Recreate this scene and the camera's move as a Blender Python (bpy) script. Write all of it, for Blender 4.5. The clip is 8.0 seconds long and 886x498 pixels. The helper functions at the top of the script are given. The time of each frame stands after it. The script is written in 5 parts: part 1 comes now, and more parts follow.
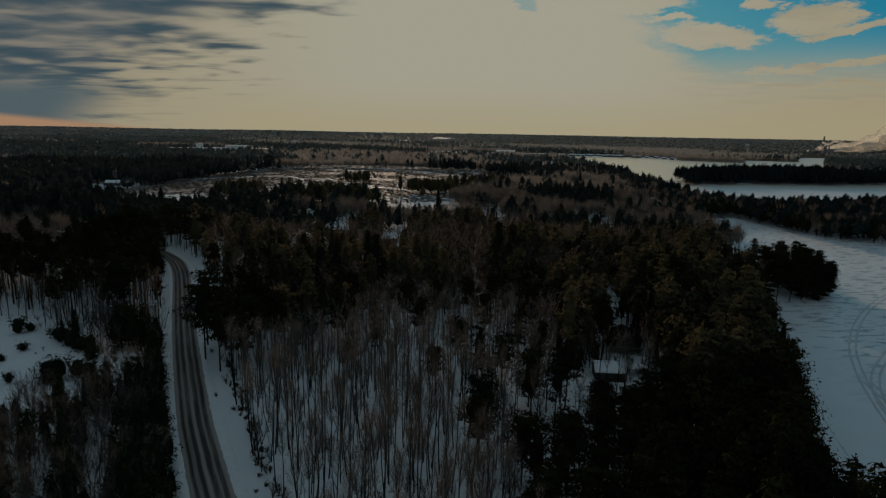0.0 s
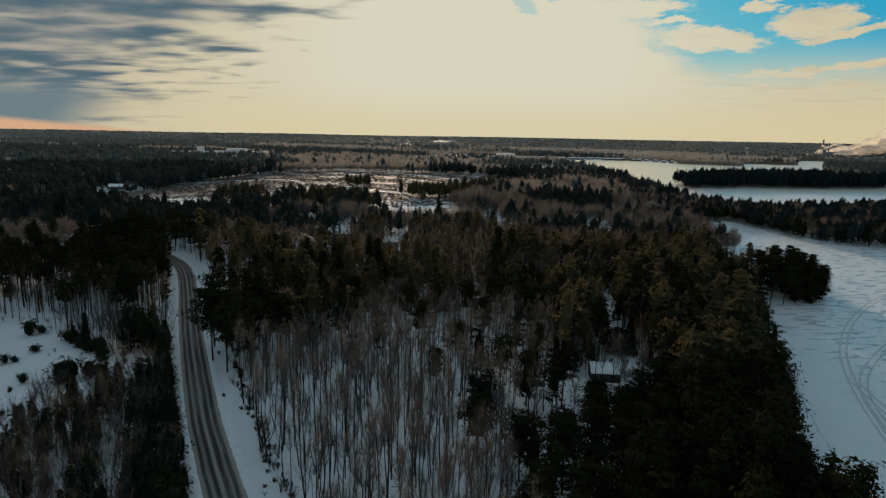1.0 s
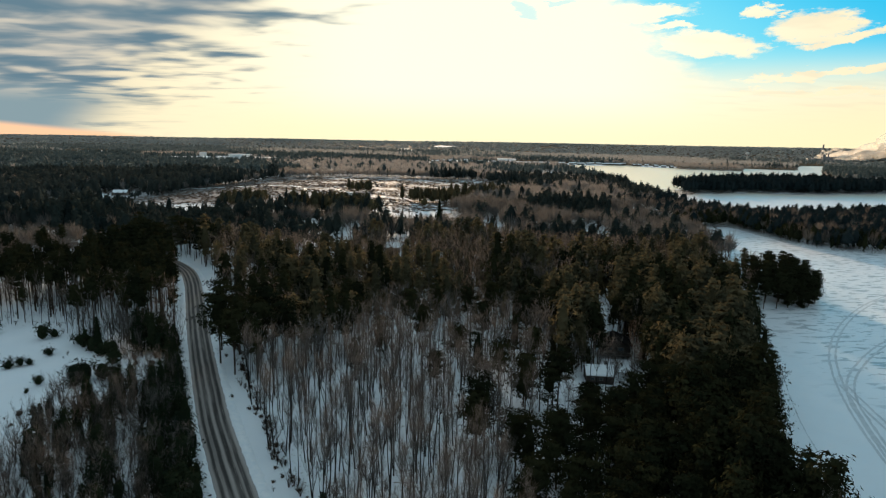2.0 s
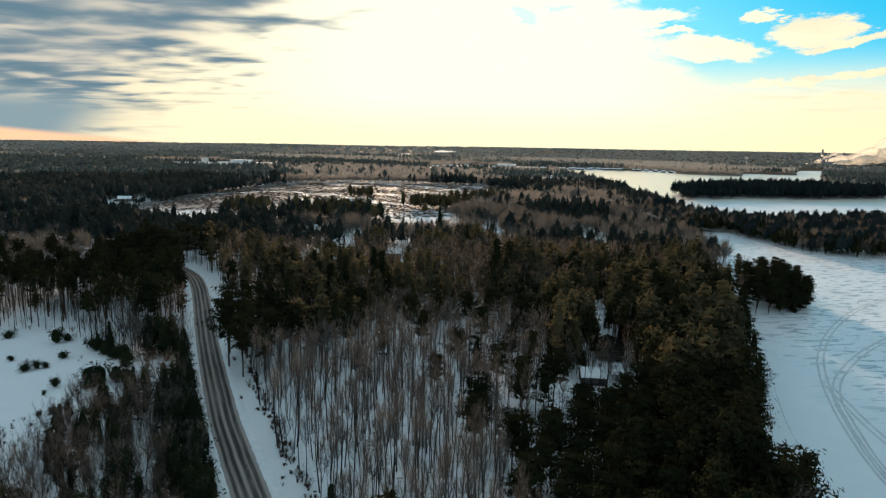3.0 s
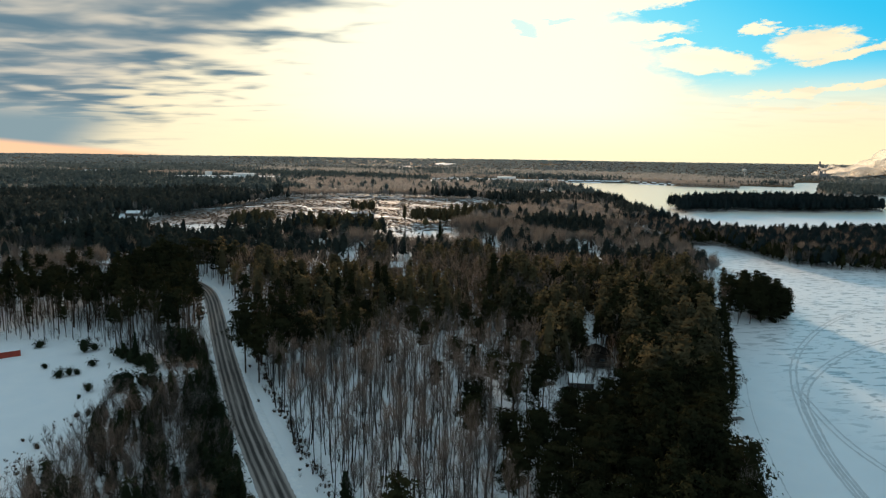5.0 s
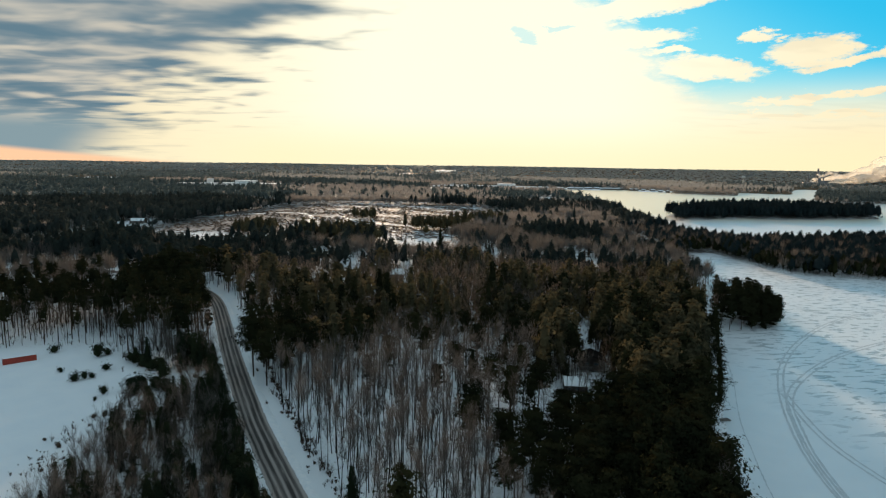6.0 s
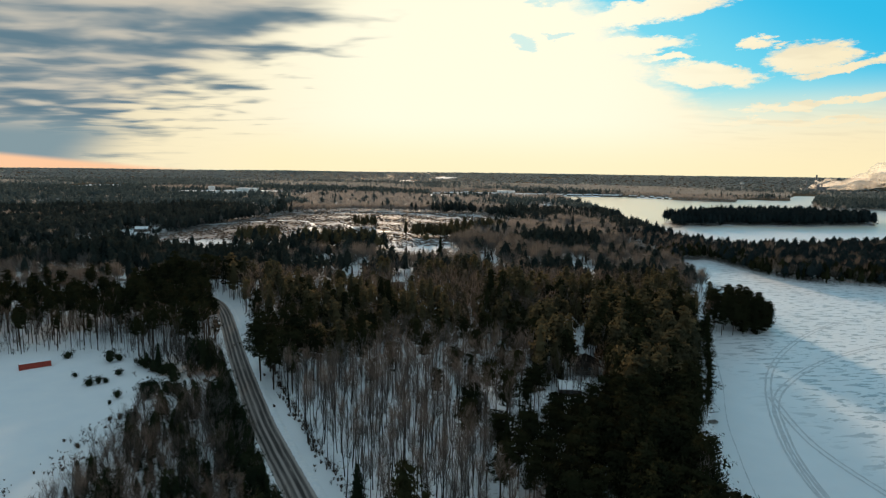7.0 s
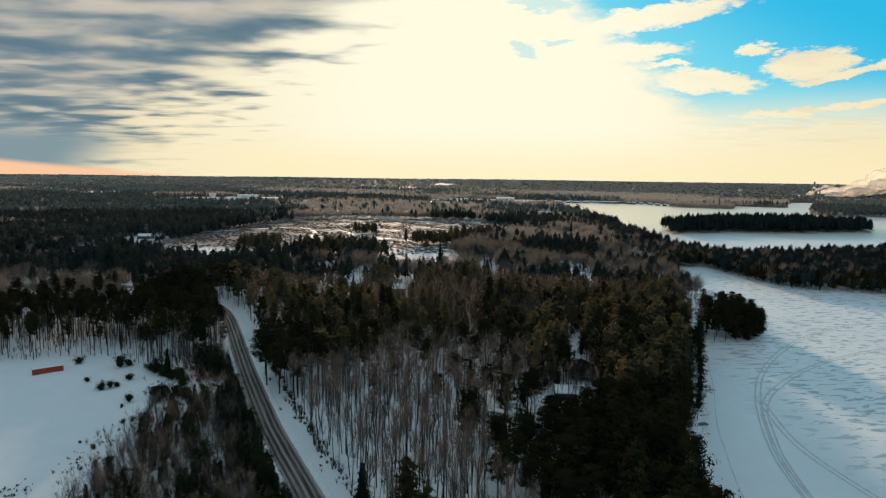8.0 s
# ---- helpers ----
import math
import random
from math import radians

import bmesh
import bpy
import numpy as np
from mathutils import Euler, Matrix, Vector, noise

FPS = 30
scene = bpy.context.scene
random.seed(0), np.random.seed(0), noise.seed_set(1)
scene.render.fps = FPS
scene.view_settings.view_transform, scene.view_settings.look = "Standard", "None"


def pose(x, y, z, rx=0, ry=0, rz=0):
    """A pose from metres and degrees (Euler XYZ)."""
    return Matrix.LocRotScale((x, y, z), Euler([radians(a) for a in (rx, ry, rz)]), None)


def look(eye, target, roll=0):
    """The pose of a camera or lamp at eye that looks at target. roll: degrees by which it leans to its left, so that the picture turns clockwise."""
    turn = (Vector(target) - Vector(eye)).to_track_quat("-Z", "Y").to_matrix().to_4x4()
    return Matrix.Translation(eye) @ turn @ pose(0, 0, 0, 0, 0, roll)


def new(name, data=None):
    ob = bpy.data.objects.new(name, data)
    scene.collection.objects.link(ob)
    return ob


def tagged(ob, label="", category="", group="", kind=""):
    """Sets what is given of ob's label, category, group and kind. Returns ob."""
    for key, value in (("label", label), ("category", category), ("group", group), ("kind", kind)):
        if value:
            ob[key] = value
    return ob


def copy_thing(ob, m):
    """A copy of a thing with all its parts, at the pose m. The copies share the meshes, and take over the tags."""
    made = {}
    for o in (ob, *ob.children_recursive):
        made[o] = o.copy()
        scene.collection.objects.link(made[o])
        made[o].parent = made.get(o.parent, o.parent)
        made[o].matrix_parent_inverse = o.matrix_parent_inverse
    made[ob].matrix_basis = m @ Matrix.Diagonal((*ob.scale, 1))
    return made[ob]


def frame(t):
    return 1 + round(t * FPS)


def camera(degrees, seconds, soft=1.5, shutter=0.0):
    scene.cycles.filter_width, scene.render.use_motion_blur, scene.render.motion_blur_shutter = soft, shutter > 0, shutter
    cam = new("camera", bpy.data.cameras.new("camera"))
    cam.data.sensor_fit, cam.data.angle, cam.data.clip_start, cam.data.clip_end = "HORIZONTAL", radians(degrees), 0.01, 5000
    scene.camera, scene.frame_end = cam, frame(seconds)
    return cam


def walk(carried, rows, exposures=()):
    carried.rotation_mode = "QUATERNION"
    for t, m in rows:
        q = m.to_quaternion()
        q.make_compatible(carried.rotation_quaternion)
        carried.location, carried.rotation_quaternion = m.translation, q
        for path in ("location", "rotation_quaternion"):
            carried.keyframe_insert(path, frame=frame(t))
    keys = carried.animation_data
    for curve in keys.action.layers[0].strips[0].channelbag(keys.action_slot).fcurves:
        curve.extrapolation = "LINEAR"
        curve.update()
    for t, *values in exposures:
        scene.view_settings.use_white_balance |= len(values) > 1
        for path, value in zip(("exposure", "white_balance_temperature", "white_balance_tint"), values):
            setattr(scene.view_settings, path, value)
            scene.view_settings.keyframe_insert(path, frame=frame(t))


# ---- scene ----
cam = camera(72.0, 8.0, soft=1.2)
PATH = [
    (0, (-0.409, -2.284, 65.89), (-0.415, -0.32, 65.512), 1.3),
    (0.5, (-0.57, -4.642, 66.629), (-0.575, -2.677, 66.256), 1.3),
    (1, (-0.469, -7.244, 67.351), (-0.476, -5.278, 66.982), 1.3),
    (1.5, (-0.309, -10.143, 68.134), (-0.318, -8.176, 67.772), 1.3),
    (3, (-0.087, -20.107, 70.905), (-0.1, -18.136, 70.566), 1.2),
    (3.5, (-0.007, -23.987, 72.018), (-0.02, -22.015, 71.686), 1.2),
    (4, (0.001, -28.042, 73.0), (-0.012, -26.068, 72.678), 1.1),
    (4.5, (0.28, -32.226, 74.124), (0.265, -30.25, 73.812), 1.1),
    (6, (0.51, -45.277, 77.248), (0.493, -43.297, 76.967), 1.1),
    (6.5, (0.621, -49.626, 78.291), (0.604, -47.644, 78.021), 1.1),
    (7, (0.744, -54.05, 79.478), (0.726, -52.067, 79.218), 1.0),
    (7.5, (0.695, -58.137, 80.404), (0.677, -56.153, 80.155), 1.0),
    (8, (0.591, -61.972, 81.438), (0.574, -59.986, 81.198), 1.0),
]
walk(cam, [(t, look(eye, target, roll)) for t, eye, target, roll in PATH],
     exposures=[(0.0, -1.56), (0.5, -1.05), (1.0, -0.61), (1.5, -0.24), (2.0, 0.14), (2.3, 0.20), (3.5, 0.23), (4.5, 0.19), (6.0, 0.08), (8.0, -0.04)])

# ---- layout of the place, in metres ----
SUN_AZ, SUN_EL = radians(-5.5), radians(9.2)
SUN_DIR = Vector((math.sin(SUN_AZ) * math.cos(SUN_EL), math.cos(SUN_AZ) * math.cos(SUN_EL), math.sin(SUN_EL)))
VEIL_DIR = Vector((0.05, 0.99, 0.14)).normalized()

ROAD = np.array([(70, -160), (38, -70), (8, 5), (-20, 57), (-33.4, 82), (-46.3, 106.3), (-55.3, 123.5), (-64.2, 142.5), (-82.5, 182), (-103.5, 230),
                 (-118, 263), (-132, 289), (-152, 312), (-178, 333), (-215, 350), (-290, 372)], float)

BAY = np.array([(60, 20), (72, 88), (81, 114), (90, 141), (109, 190), (126, 232), (133, 242), (146, 243), (167, 253), (176, 275),
                (162, 292), (148, 302), (158, 330), (176, 352), (185, 395), (196, 470), (215, 500), (241, 508), (246, 448),
                (249, 407), (284, 389), (322, 382), (430, 372), (620, 330), (700, 100), (500, -250), (150, -250), (75, -70)], float)
FAR_LAKE = np.array([(262, 680), (270, 860), (285, 1000), (300, 1240), (310, 1500), (325, 1876), (560, 1925), (679, 1753),
                     (809, 1674), (894, 1857), (1054, 1845), (1340, 2350), (1480, 2300), (1750, 1800), (1600, 900), (900, 690), (500, 640),
                     (350, 575), (300, 590)], float)
PENINSULA = np.array([(335, 848), (450, 898), (538, 896), (695, 946), (760, 1040), (640, 1120), (480, 1070), (352, 950)], float)
FAR_POINT = np.array([(870, 1345), (990, 1375), (1100, 1390), (1800, 1500), (1900, 2300), (1480, 2290), (1200, 1960), (935, 1530)], float)
FIELD = np.array([(-420, 150), (-186, 183), (-161, 188), (-138, 190), (-123, 176), (-108, 163), (-84, 159), (-80, 145), (-97, 142),
                  (-99, 128), (-102, 109), (-97, 92), (-93, 74), (-92, 50), (-98, 10), (-420, 10)], float)
MARSH = np.array([(-318, 565), (-303, 765), (-262, 965), (-185, 1050), (-79, 1035), (60, 1030), (95, 850), (42, 740), (12, 600), (-3, 570),
                  (-45, 538), (-60, 556), (-138, 556), (-175, 534), (-257, 535)], float)
ASPENS = np.array([(-18, 58), (-54, 143), (-44, 152), (-30, 166), (-22, 206), (21, 205), (36, 186), (27, 133), (13, 85), (8, 58)], float)
YARD = np.array([(40, 152), (41, 160), (49, 166), (50, 188), (63, 188), (62, 166), (56, 151)], float)


# open snow between the farther woods: centre and half sizes
CLEARINGS = [(-97, 425, 9, 30), (-66, 384, 9, 46), (-28, 352, 8, 42), (-62, 322, 6, 32), (-190, 322, 12, 48), (-357, 610, 26, 85), (-265, 545, 60, 30),
             (34, 440, 8, 62), (106, 425, 11, 56), (195, 570, 12, 66), (209, 1220, 18, 110), (-225, 3150, 62, 150), (-30, 3700, 66, 170), (90, 1900, 90, 190),
             (230, 1900, 80, 180), (-640, 1530, 130, 110), (-30, 560, 30, 45), (60, 208, 10, 30), (-480, 1640, 110, 90), (-760, 1110, 30, 110), (-273, 385, 7, 40),
             (-325, 478, 7, 50), (-320, 960, 22, 110), (-20, 1760, 50, 130), (400, 1925, 160, 52), (625, 1850, 70, 62), (-1150, 1900, 120, 200), (-560, 2500, 60, 130), (-900, 2650, 60, 130), (-330, 2050, 40, 120), (-1250, 2100, 60, 120), (-700, 2250, 50, 120)]


def inside(px, py, poly):
    hit = np.zeros(np.shape(px), bool)
    for (x0, y0), (x1, y1) in zip(poly, np.roll(poly, -1, 0)):
        if y0 != y1:
            hit ^= ((y0 > py) != (y1 > py)) & (px < (x1 - x0) * (py - y0) / (y1 - y0) + x0)
    return hit


def line_distance(px, py, line):
    """Distance to a polyline, the way along it and the signed side (right is positive)."""
    best, along, side, run = np.full(np.shape(px), 1e9), np.zeros(np.shape(px)), np.zeros(np.shape(px)), 0.0
    for a, b in zip(line[:-1], line[1:]):
        d = b - a
        length = np.hypot(*d)
        s = np.clip(((px - a[0]) * d[0] + (py - a[1]) * d[1]) / length ** 2, 0, 1)
        dist = np.hypot(px - a[0] - s * d[0], py - a[1] - s * d[1])
        near = dist < best
        best = np.where(near, dist, best)
        along = np.where(near, run + s * length, along)
        side = np.where(near, np.sign((px - a[0]) * d[1] - (py - a[1]) * d[0]), side)
        run += length
    return best, along, side


def shore(px, py, poly):
    """Signed distance to a polygon's edge: negative inside it."""
    d = line_distance(px, py, np.vstack([poly, poly[:1]]))[0]
    return np.where(inside(px, py, poly), -d, d)


def smooth(v, a, b):
    s = np.clip((v - a) / (b - a), 0, 1)
    return s * s * (3 - 2 * s)


def wave(px, py, size):
    """Cheap rolling unevenness between -1 and 1."""
    a, b = px / size, py / size
    return (np.sin(a * 1.7 + 1.3 * np.sin(b * 1.1)) + np.sin(b * 2.1 + 1.7 * np.sin(a * 0.9 + 2)) + np.sin((a + b) * 1.3 + 4)) / 3


def lake_distance(px, py):
    far = np.maximum(shore(px, py, FAR_LAKE), -np.minimum(shore(px, py, PENINSULA), shore(px, py, FAR_POINT)))
    return np.minimum(shore(px, py, BAY), far)


def bare_ground(xs, ys):
    """True in the clearings of the farther woods."""
    hit = np.zeros(np.shape(xs), bool)
    for cx, cy, rx, ry in CLEARINGS:
        hit |= ((xs - cx) / rx) ** 2 + ((ys - cy) / ry) ** 2 < 1 + 0.5 * wave(xs, ys, rx * 0.4)
    return hit


def ground_z(px, py):
    px, py = np.asarray(px, float), np.asarray(py, float)
    r = np.hypot(px, py + 20)
    d = lake_distance(px, py) + 1.6 * wave(px, py, 6)
    z = -1.2 + 2.2 * smooth(d, -2.5, 3.5) + 0.3 * smooth(d, 4, 40)
    road_d = line_distance(px, py, ROAD)[0]
    uneven = 0.45 * wave(px, py, 23) + 0.18 * wave(px, py, 7)
    z = z + uneven * smooth(d, 3, 20) * smooth(road_d, 7, 18)
    z = z - 0.35 * (1 - smooth(road_d, 3.4, 5.2))
    z = z + (48 + 24 * np.clip(np.arctan2(px, py + 62), -0.8, 0.8)) * smooth(r, 2500, 4900) + 3.5 * wave(px, py, 420) * smooth(r, 2300, 3500)
    z = z + 50 * np.exp(-(((px - 2120) / 230) ** 2 + ((py - 2720) / 260) ** 2))
    return z


# ---- sun and sky ----
def add(tree, kind, **props):
    node = tree.nodes.new(kind)
    for key, value in props.items():
        if key == "operation":
            node.operation = value
        elif key == "blend":
            node.blend_type = value
    return node


class Graph:
    """Short ways of writing node trees."""

    def __init__(self, tree):
        self.tree = tree

    def put(self, socket, value):
        if isinstance(value, bpy.types.NodeSocket):
            self.tree.links.new(value, socket)
        elif value is not None:
            socket.default_value = value

    def math(self, operation, a, b=None, c=None, clamp=False):
        node = self.tree.nodes.new("ShaderNodeMath")
        node.operation, node.use_clamp = operation, clamp
        for socket, value in zip(node.inputs, (a, b, c)):
            self.put(socket, value)
        return node.outputs[0]

    def ramp(self, value, low, high, to_low=0.0, to_high=1.0):
        node = self.tree.nodes.new("ShaderNodeMapRange")
        node.interpolation_type = "SMOOTHSTEP"
        for socket, v in zip(node.inputs, (value, low, high, to_low, to_high)):
            self.put(socket, v)
        return node.outputs[0]

    def mix(self, factor, a, b, blend="MIX"):
        node = self.tree.nodes.new("ShaderNodeMix")
        node.data_type, node.blend_type = "RGBA", blend
        self.put(node.inputs[0], factor)
        for socket, value in ((node.inputs[6], a), (node.inputs[7], b)):
            self.put(socket, (*value, 1) if isinstance(value, tuple) and len(value) == 3 else value)
        return node.outputs[2]

    def noise(self, vector, scale, detail=4.0, rough=0.55, distort=0.0, color=False):
        node = self.tree.nodes.new("ShaderNodeTexNoise")
        self.put(node.inputs["Vector"], vector)
        for key, value in (("Scale", scale), ("Detail", detail), ("Roughness", rough), ("Distortion", distort)):
            self.put(node.inputs[key], value)
        return node.outputs["Color" if color else "Fac"]

    def vec(self, x, y, z):
        node = self.tree.nodes.new("ShaderNodeCombineXYZ")
        for socket, value in zip(node.inputs, (x, y, z)):
            self.put(socket, value)
        return node.outputs[0]

    def split(self, vector):
        node = self.tree.nodes.new("ShaderNodeSeparateXYZ")
        self.put(node.inputs[0], vector)
        return node.outputs


world = bpy.data.worlds.new("winter_sky")
scene.world = world
world.use_nodes = True
world.node_tree.nodes.clear()
g = Graph(world.node_tree)
where = world.node_tree.nodes.new("ShaderNodeTexCoord").outputs["Generated"]
dx, dy, dz = g.split(where)
azimuth = g.math("ARCTAN2", dx, dy)
height = g.math("MAXIMUM", dz, 0.0)
sky = world.node_tree.nodes.new("ShaderNodeTexSky")
sky.sky_type, sky.sun_disc, sky.sun_elevation, sky.sun_rotation = "NISHITA", False, SUN_EL, SUN_AZ
sky.air_density, sky.dust_density, sky.ozone_density = 1.0, 0.6, 2.0
clear_sky = g.mix(1.0, sky.outputs[0], (0.012, 0.035, 0.045), "MULTIPLY")
clear_sky = g.mix(1.0, clear_sky, (0.0, 0.37, 0.60), "ADD")
# the cloud deck as a flat layer seen from below
lift = g.math("ADD", height, 0.085)
flat_x, flat_y = g.math("DIVIDE", dx, lift), g.math("DIVIDE", dy, lift)
rise = g.math("ADD", height, 0.17)
puffs = g.noise(g.vec(g.math("DIVIDE", dx, rise), g.math("DIVIDE", dy, rise), 0.0), 2.6, 4.0, 0.48, 0.10)
rows = g.noise(g.vec(g.math("MULTIPLY", flat_x, 0.62), flat_y, 3.0), 3.7, 3.0, 0.42, 0.3)
billow = g.noise(g.vec(g.math("MULTIPLY", flat_x, 0.8), flat_y, 9.0), 1.7, 3.0, 0.5, 0.3)
rows = g.math("ADD", 0.5, g.math("MULTIPLY", g.math("SUBTRACT", rows, 0.5), g.ramp(height, 0.025, 0.075, 0.12, 1.0)))
# how near the sun's place behind the veil
aim = world.node_tree.nodes.new("ShaderNodeVectorMath")
aim.operation = "DOT_PRODUCT"
g.put(aim.inputs[0], where)
g.put(aim.inputs[1], tuple(VEIL_DIR))
off_sun = g.math("ARCCOSINE", aim.outputs["Value"])
veil = g.mix(g.ramp(off_sun, 0.15, 0.60), (1.05, 1.0, 0.78), (0.94, 0.82, 0.55))
veil = g.mix(g.math("MULTIPLY", g.math("MULTIPLY", g.ramp(rows, 0.48, 0.64), g.ramp(off_sun, 0.22, 0.48)), 0.30), veil, (0.70, 0.62, 0.46))
# grey rows of cloud away from the sun, breaking into long puffs towards it
edge = g.math("ADD", g.math("ADD", -0.50, g.math("MULTIPLY", height, 0.9)), g.math("MULTIPLY", g.math("MULTIPLY", height, height), 2.4))
edge = g.math("SUBTRACT", edge, azimuth)
lean = g.math("MINIMUM", g.math("MAXIMUM", g.math("MULTIPLY", edge, 0.95), -0.34), 0.12)
dense = g.math("ADD", g.math("ADD", g.math("MULTIPLY", rows, 0.62), g.math("ADD", g.math("MULTIPLY", billow, 0.28), g.math("MULTIPLY", puffs, 0.1))), lean)
calm = g.math("MULTIPLY", g.ramp(height, 0.075, 0.035), g.ramp(edge, -0.02, 0.10))
grey = g.mix(g.ramp(g.math("ADD", g.math("MULTIPLY", billow, 0.45), g.math("MULTIPLY", rows, 0.55)), 0.36, 0.63), (0.38, 0.40, 0.385), (0.122, 0.208, 0.265))
grey = g.mix(calm, grey, (0.235, 0.325, 0.36))
shut = g.math("MAXIMUM", g.ramp(dense, 0.43, 0.66), calm)
far_gap = g.mix(g.ramp(edge, 0.0, 0.18), veil, (0.62, 0.57, 0.47))
sky_color = g.mix(shut, far_gap, grey)
# a clear blue opening on the other side, pale towards the land
wisp_x = g.math("ADD", azimuth, g.math("MULTIPLY", g.math("SUBTRACT", g.noise(g.vec(g.math("MULTIPLY", azimuth, 15.0), g.math("MULTIPLY", height, 42.0), 0.0), 1.0, 6.0, 0.68), 0.5), 0.12))
wisp_y = g.math("ADD", height, g.math("MULTIPLY", g.math("SUBTRACT", g.noise(g.vec(g.math("MULTIPLY", azimuth, 17.0), g.math("MULTIPLY", height, 46.0), 5.0), 1.0, 6.0, 0.68), 0.5), 0.045))
fluff = g.math("MULTIPLY", g.math("SUBTRACT", g.noise(g.vec(g.math("MULTIPLY", azimuth, 40.0), g.math("MULTIPLY", height, 110.0), 2.0), 1.0, 5.0, 0.65), 0.5), 2.2)


def cloud(cx, cy, rx, ry, slope, soft=0.55):
    """A drifting cloud in the opening: how far its ragged oval covers the sky."""
    across = g.math("SUBTRACT", wisp_x, cx)
    up = g.math("SUBTRACT", g.math("SUBTRACT", wisp_y, cy), g.math("MULTIPLY", across, slope))
    far = g.math("ADD", g.math("POWER", g.math("DIVIDE", across, rx), 2.0), g.math("POWER", g.math("DIVIDE", up, ry), 2.0))
    return g.ramp(g.math("ADD", far, fluff), 1.0 + soft, 1.0 - soft)


edge_blue = g.math("SUBTRACT", wisp_x, g.math("SUBTRACT", 0.455, g.math("MULTIPLY", wisp_y, 1.1)))
opening = g.math("MULTIPLY", g.ramp(edge_blue, -0.02, 0.07), g.ramp(height, 0.045, 0.125))
for hole in ((0.140, 0.258, 0.045, 0.010, -0.1), (0.112, 0.194, 0.020, 0.010, 0.0), (0.165, 0.206, 0.016, 0.004, 0.0)):
    opening = g.math("MAXIMUM", opening, g.math("MULTIPLY", cloud(*hole), 0.45))
depth = g.ramp(g.math("ADD", g.math("MULTIPLY", height, 2.0), azimuth), 0.55, 1.0)
clear_sky = g.mix(depth, (0.24, 0.74, 0.86), clear_sky)
clear_sky = g.mix(g.ramp(height, 0.15, 0.06), clear_sky, (0.74, 0.86, 0.72))
for puff in ((0.512, 0.160, 0.048, 0.019, -0.02), (0.385, 0.142, 0.066, 0.017, -0.10), (0.530, 0.099, 0.105, 0.006, 0.09), (0.61, 0.155, 0.036, 0.011, 0.2),
             (0.450, 0.181, 0.026, 0.007, 0.0), (0.300, 0.233, 0.125, 0.015, 0.12), (0.500, 0.075, 0.16, 0.004, 0.0), (0.275, 0.188, 0.075, 0.013, 0.02), (0.545, 0.139, 0.05, 0.006, 0.1), (0.33, 0.168, 0.04, 0.006, 0.0)):
    opening = g.math("MULTIPLY", opening, g.math("SUBTRACT", 1.0, cloud(*puff, 0.5)))
sky_color = g.mix(opening, sky_color, clear_sky)
# the low band above the land
low = g.math("MULTIPLY", g.ramp(height, 0.085, 0.0), g.ramp(azimuth, -0.50, -0.25))
sky_color = g.mix(g.math("MULTIPLY", low, 0.7), sky_color, (1.03, 0.88, 0.52))
reach = g.math("SUBTRACT", 0.0105, g.math("MULTIPLY", g.math("ADD", azimuth, 0.63), 0.085))
amber = g.math("MULTIPLY", g.ramp(g.math("SUBTRACT", dz, reach), 0.004, -0.005), g.ramp(azimuth, -0.16, -0.36))
sky_color = g.mix(amber, sky_color, (1.0, 0.60, 0.36))
# overhead and behind: an even, broken winter cloud cover
away = g.math("MAXIMUM", g.ramp(height, 0.30, 0.50), g.ramp(off_sun, 0.9, 1.5))
cover = g.mix(g.ramp(puffs, 0.35, 0.62), (0.208, 0.355, 0.438), (0.355, 0.44, 0.478))
sky_color = g.mix(away, sky_color, cover)
background = world.node_tree.nodes.new("ShaderNodeBackground")
g.put(background.inputs[0], sky_color)
background.inputs[1].default_value = 1.0
world.node_tree.links.new(background.outputs[0], world.node_tree.nodes.new("ShaderNodeOutputWorld").inputs[0])

sun = new("sun", bpy.data.lights.new("sun", "SUN"))
sun.data.energy, sun.data.angle, sun.data.color = 6.0, radians(5), (1.0, 0.71, 0.46)
sun.matrix_world = look(SUN_DIR * 500, (0, 0, 0))


# ---- materials ----
def material(name, rough=0.8):
    m = bpy.data.materials.new(name)
    m.use_nodes = True
    shader = m.node_tree.nodes["Principled BSDF"]
    shader.inputs["Roughness"].default_value = rough
    return m, Graph(m.node_tree), shader


def bump(gr, shader, value, strength, distance):
    node = gr.tree.nodes.new("ShaderNodeBump")
    node.inputs["Strength"].default_value, node.inputs["Distance"].default_value = strength, distance
    gr.put(node.inputs["Height"], value)
    gr.put(shader.inputs["Normal"], node.outputs[0])


def place(gr):
    return gr.tree.nodes.new("ShaderNodeNewGeometry").outputs["Position"]


def attribute(gr, name):
    node = gr.tree.nodes.new("ShaderNodeAttribute")
    node.attribute_name = name
    return node.outputs["Fac"]


def plain(name, dark, light, rough, size, relief=0.0, metal=0.0):
    """A surface that wanders between two colours at two scales."""
    m, gr, shader = material(name, rough)
    p = place(gr)
    fine, wide = gr.noise(p, size, 5.0), gr.noise(p, size * 0.13, 3.0)
    f = gr.math("ADD", gr.math("MULTIPLY", fine, 0.6), gr.math("MULTIPLY", wide, 0.4))
    gr.put(shader.inputs["Base Color"], gr.mix(gr.ramp(f, 0.35, 0.65), dark, light))
    shader.inputs["Metallic"].default_value = metal
    if relief:
        bump(gr, shader, fine, 0.6, relief)
    return m


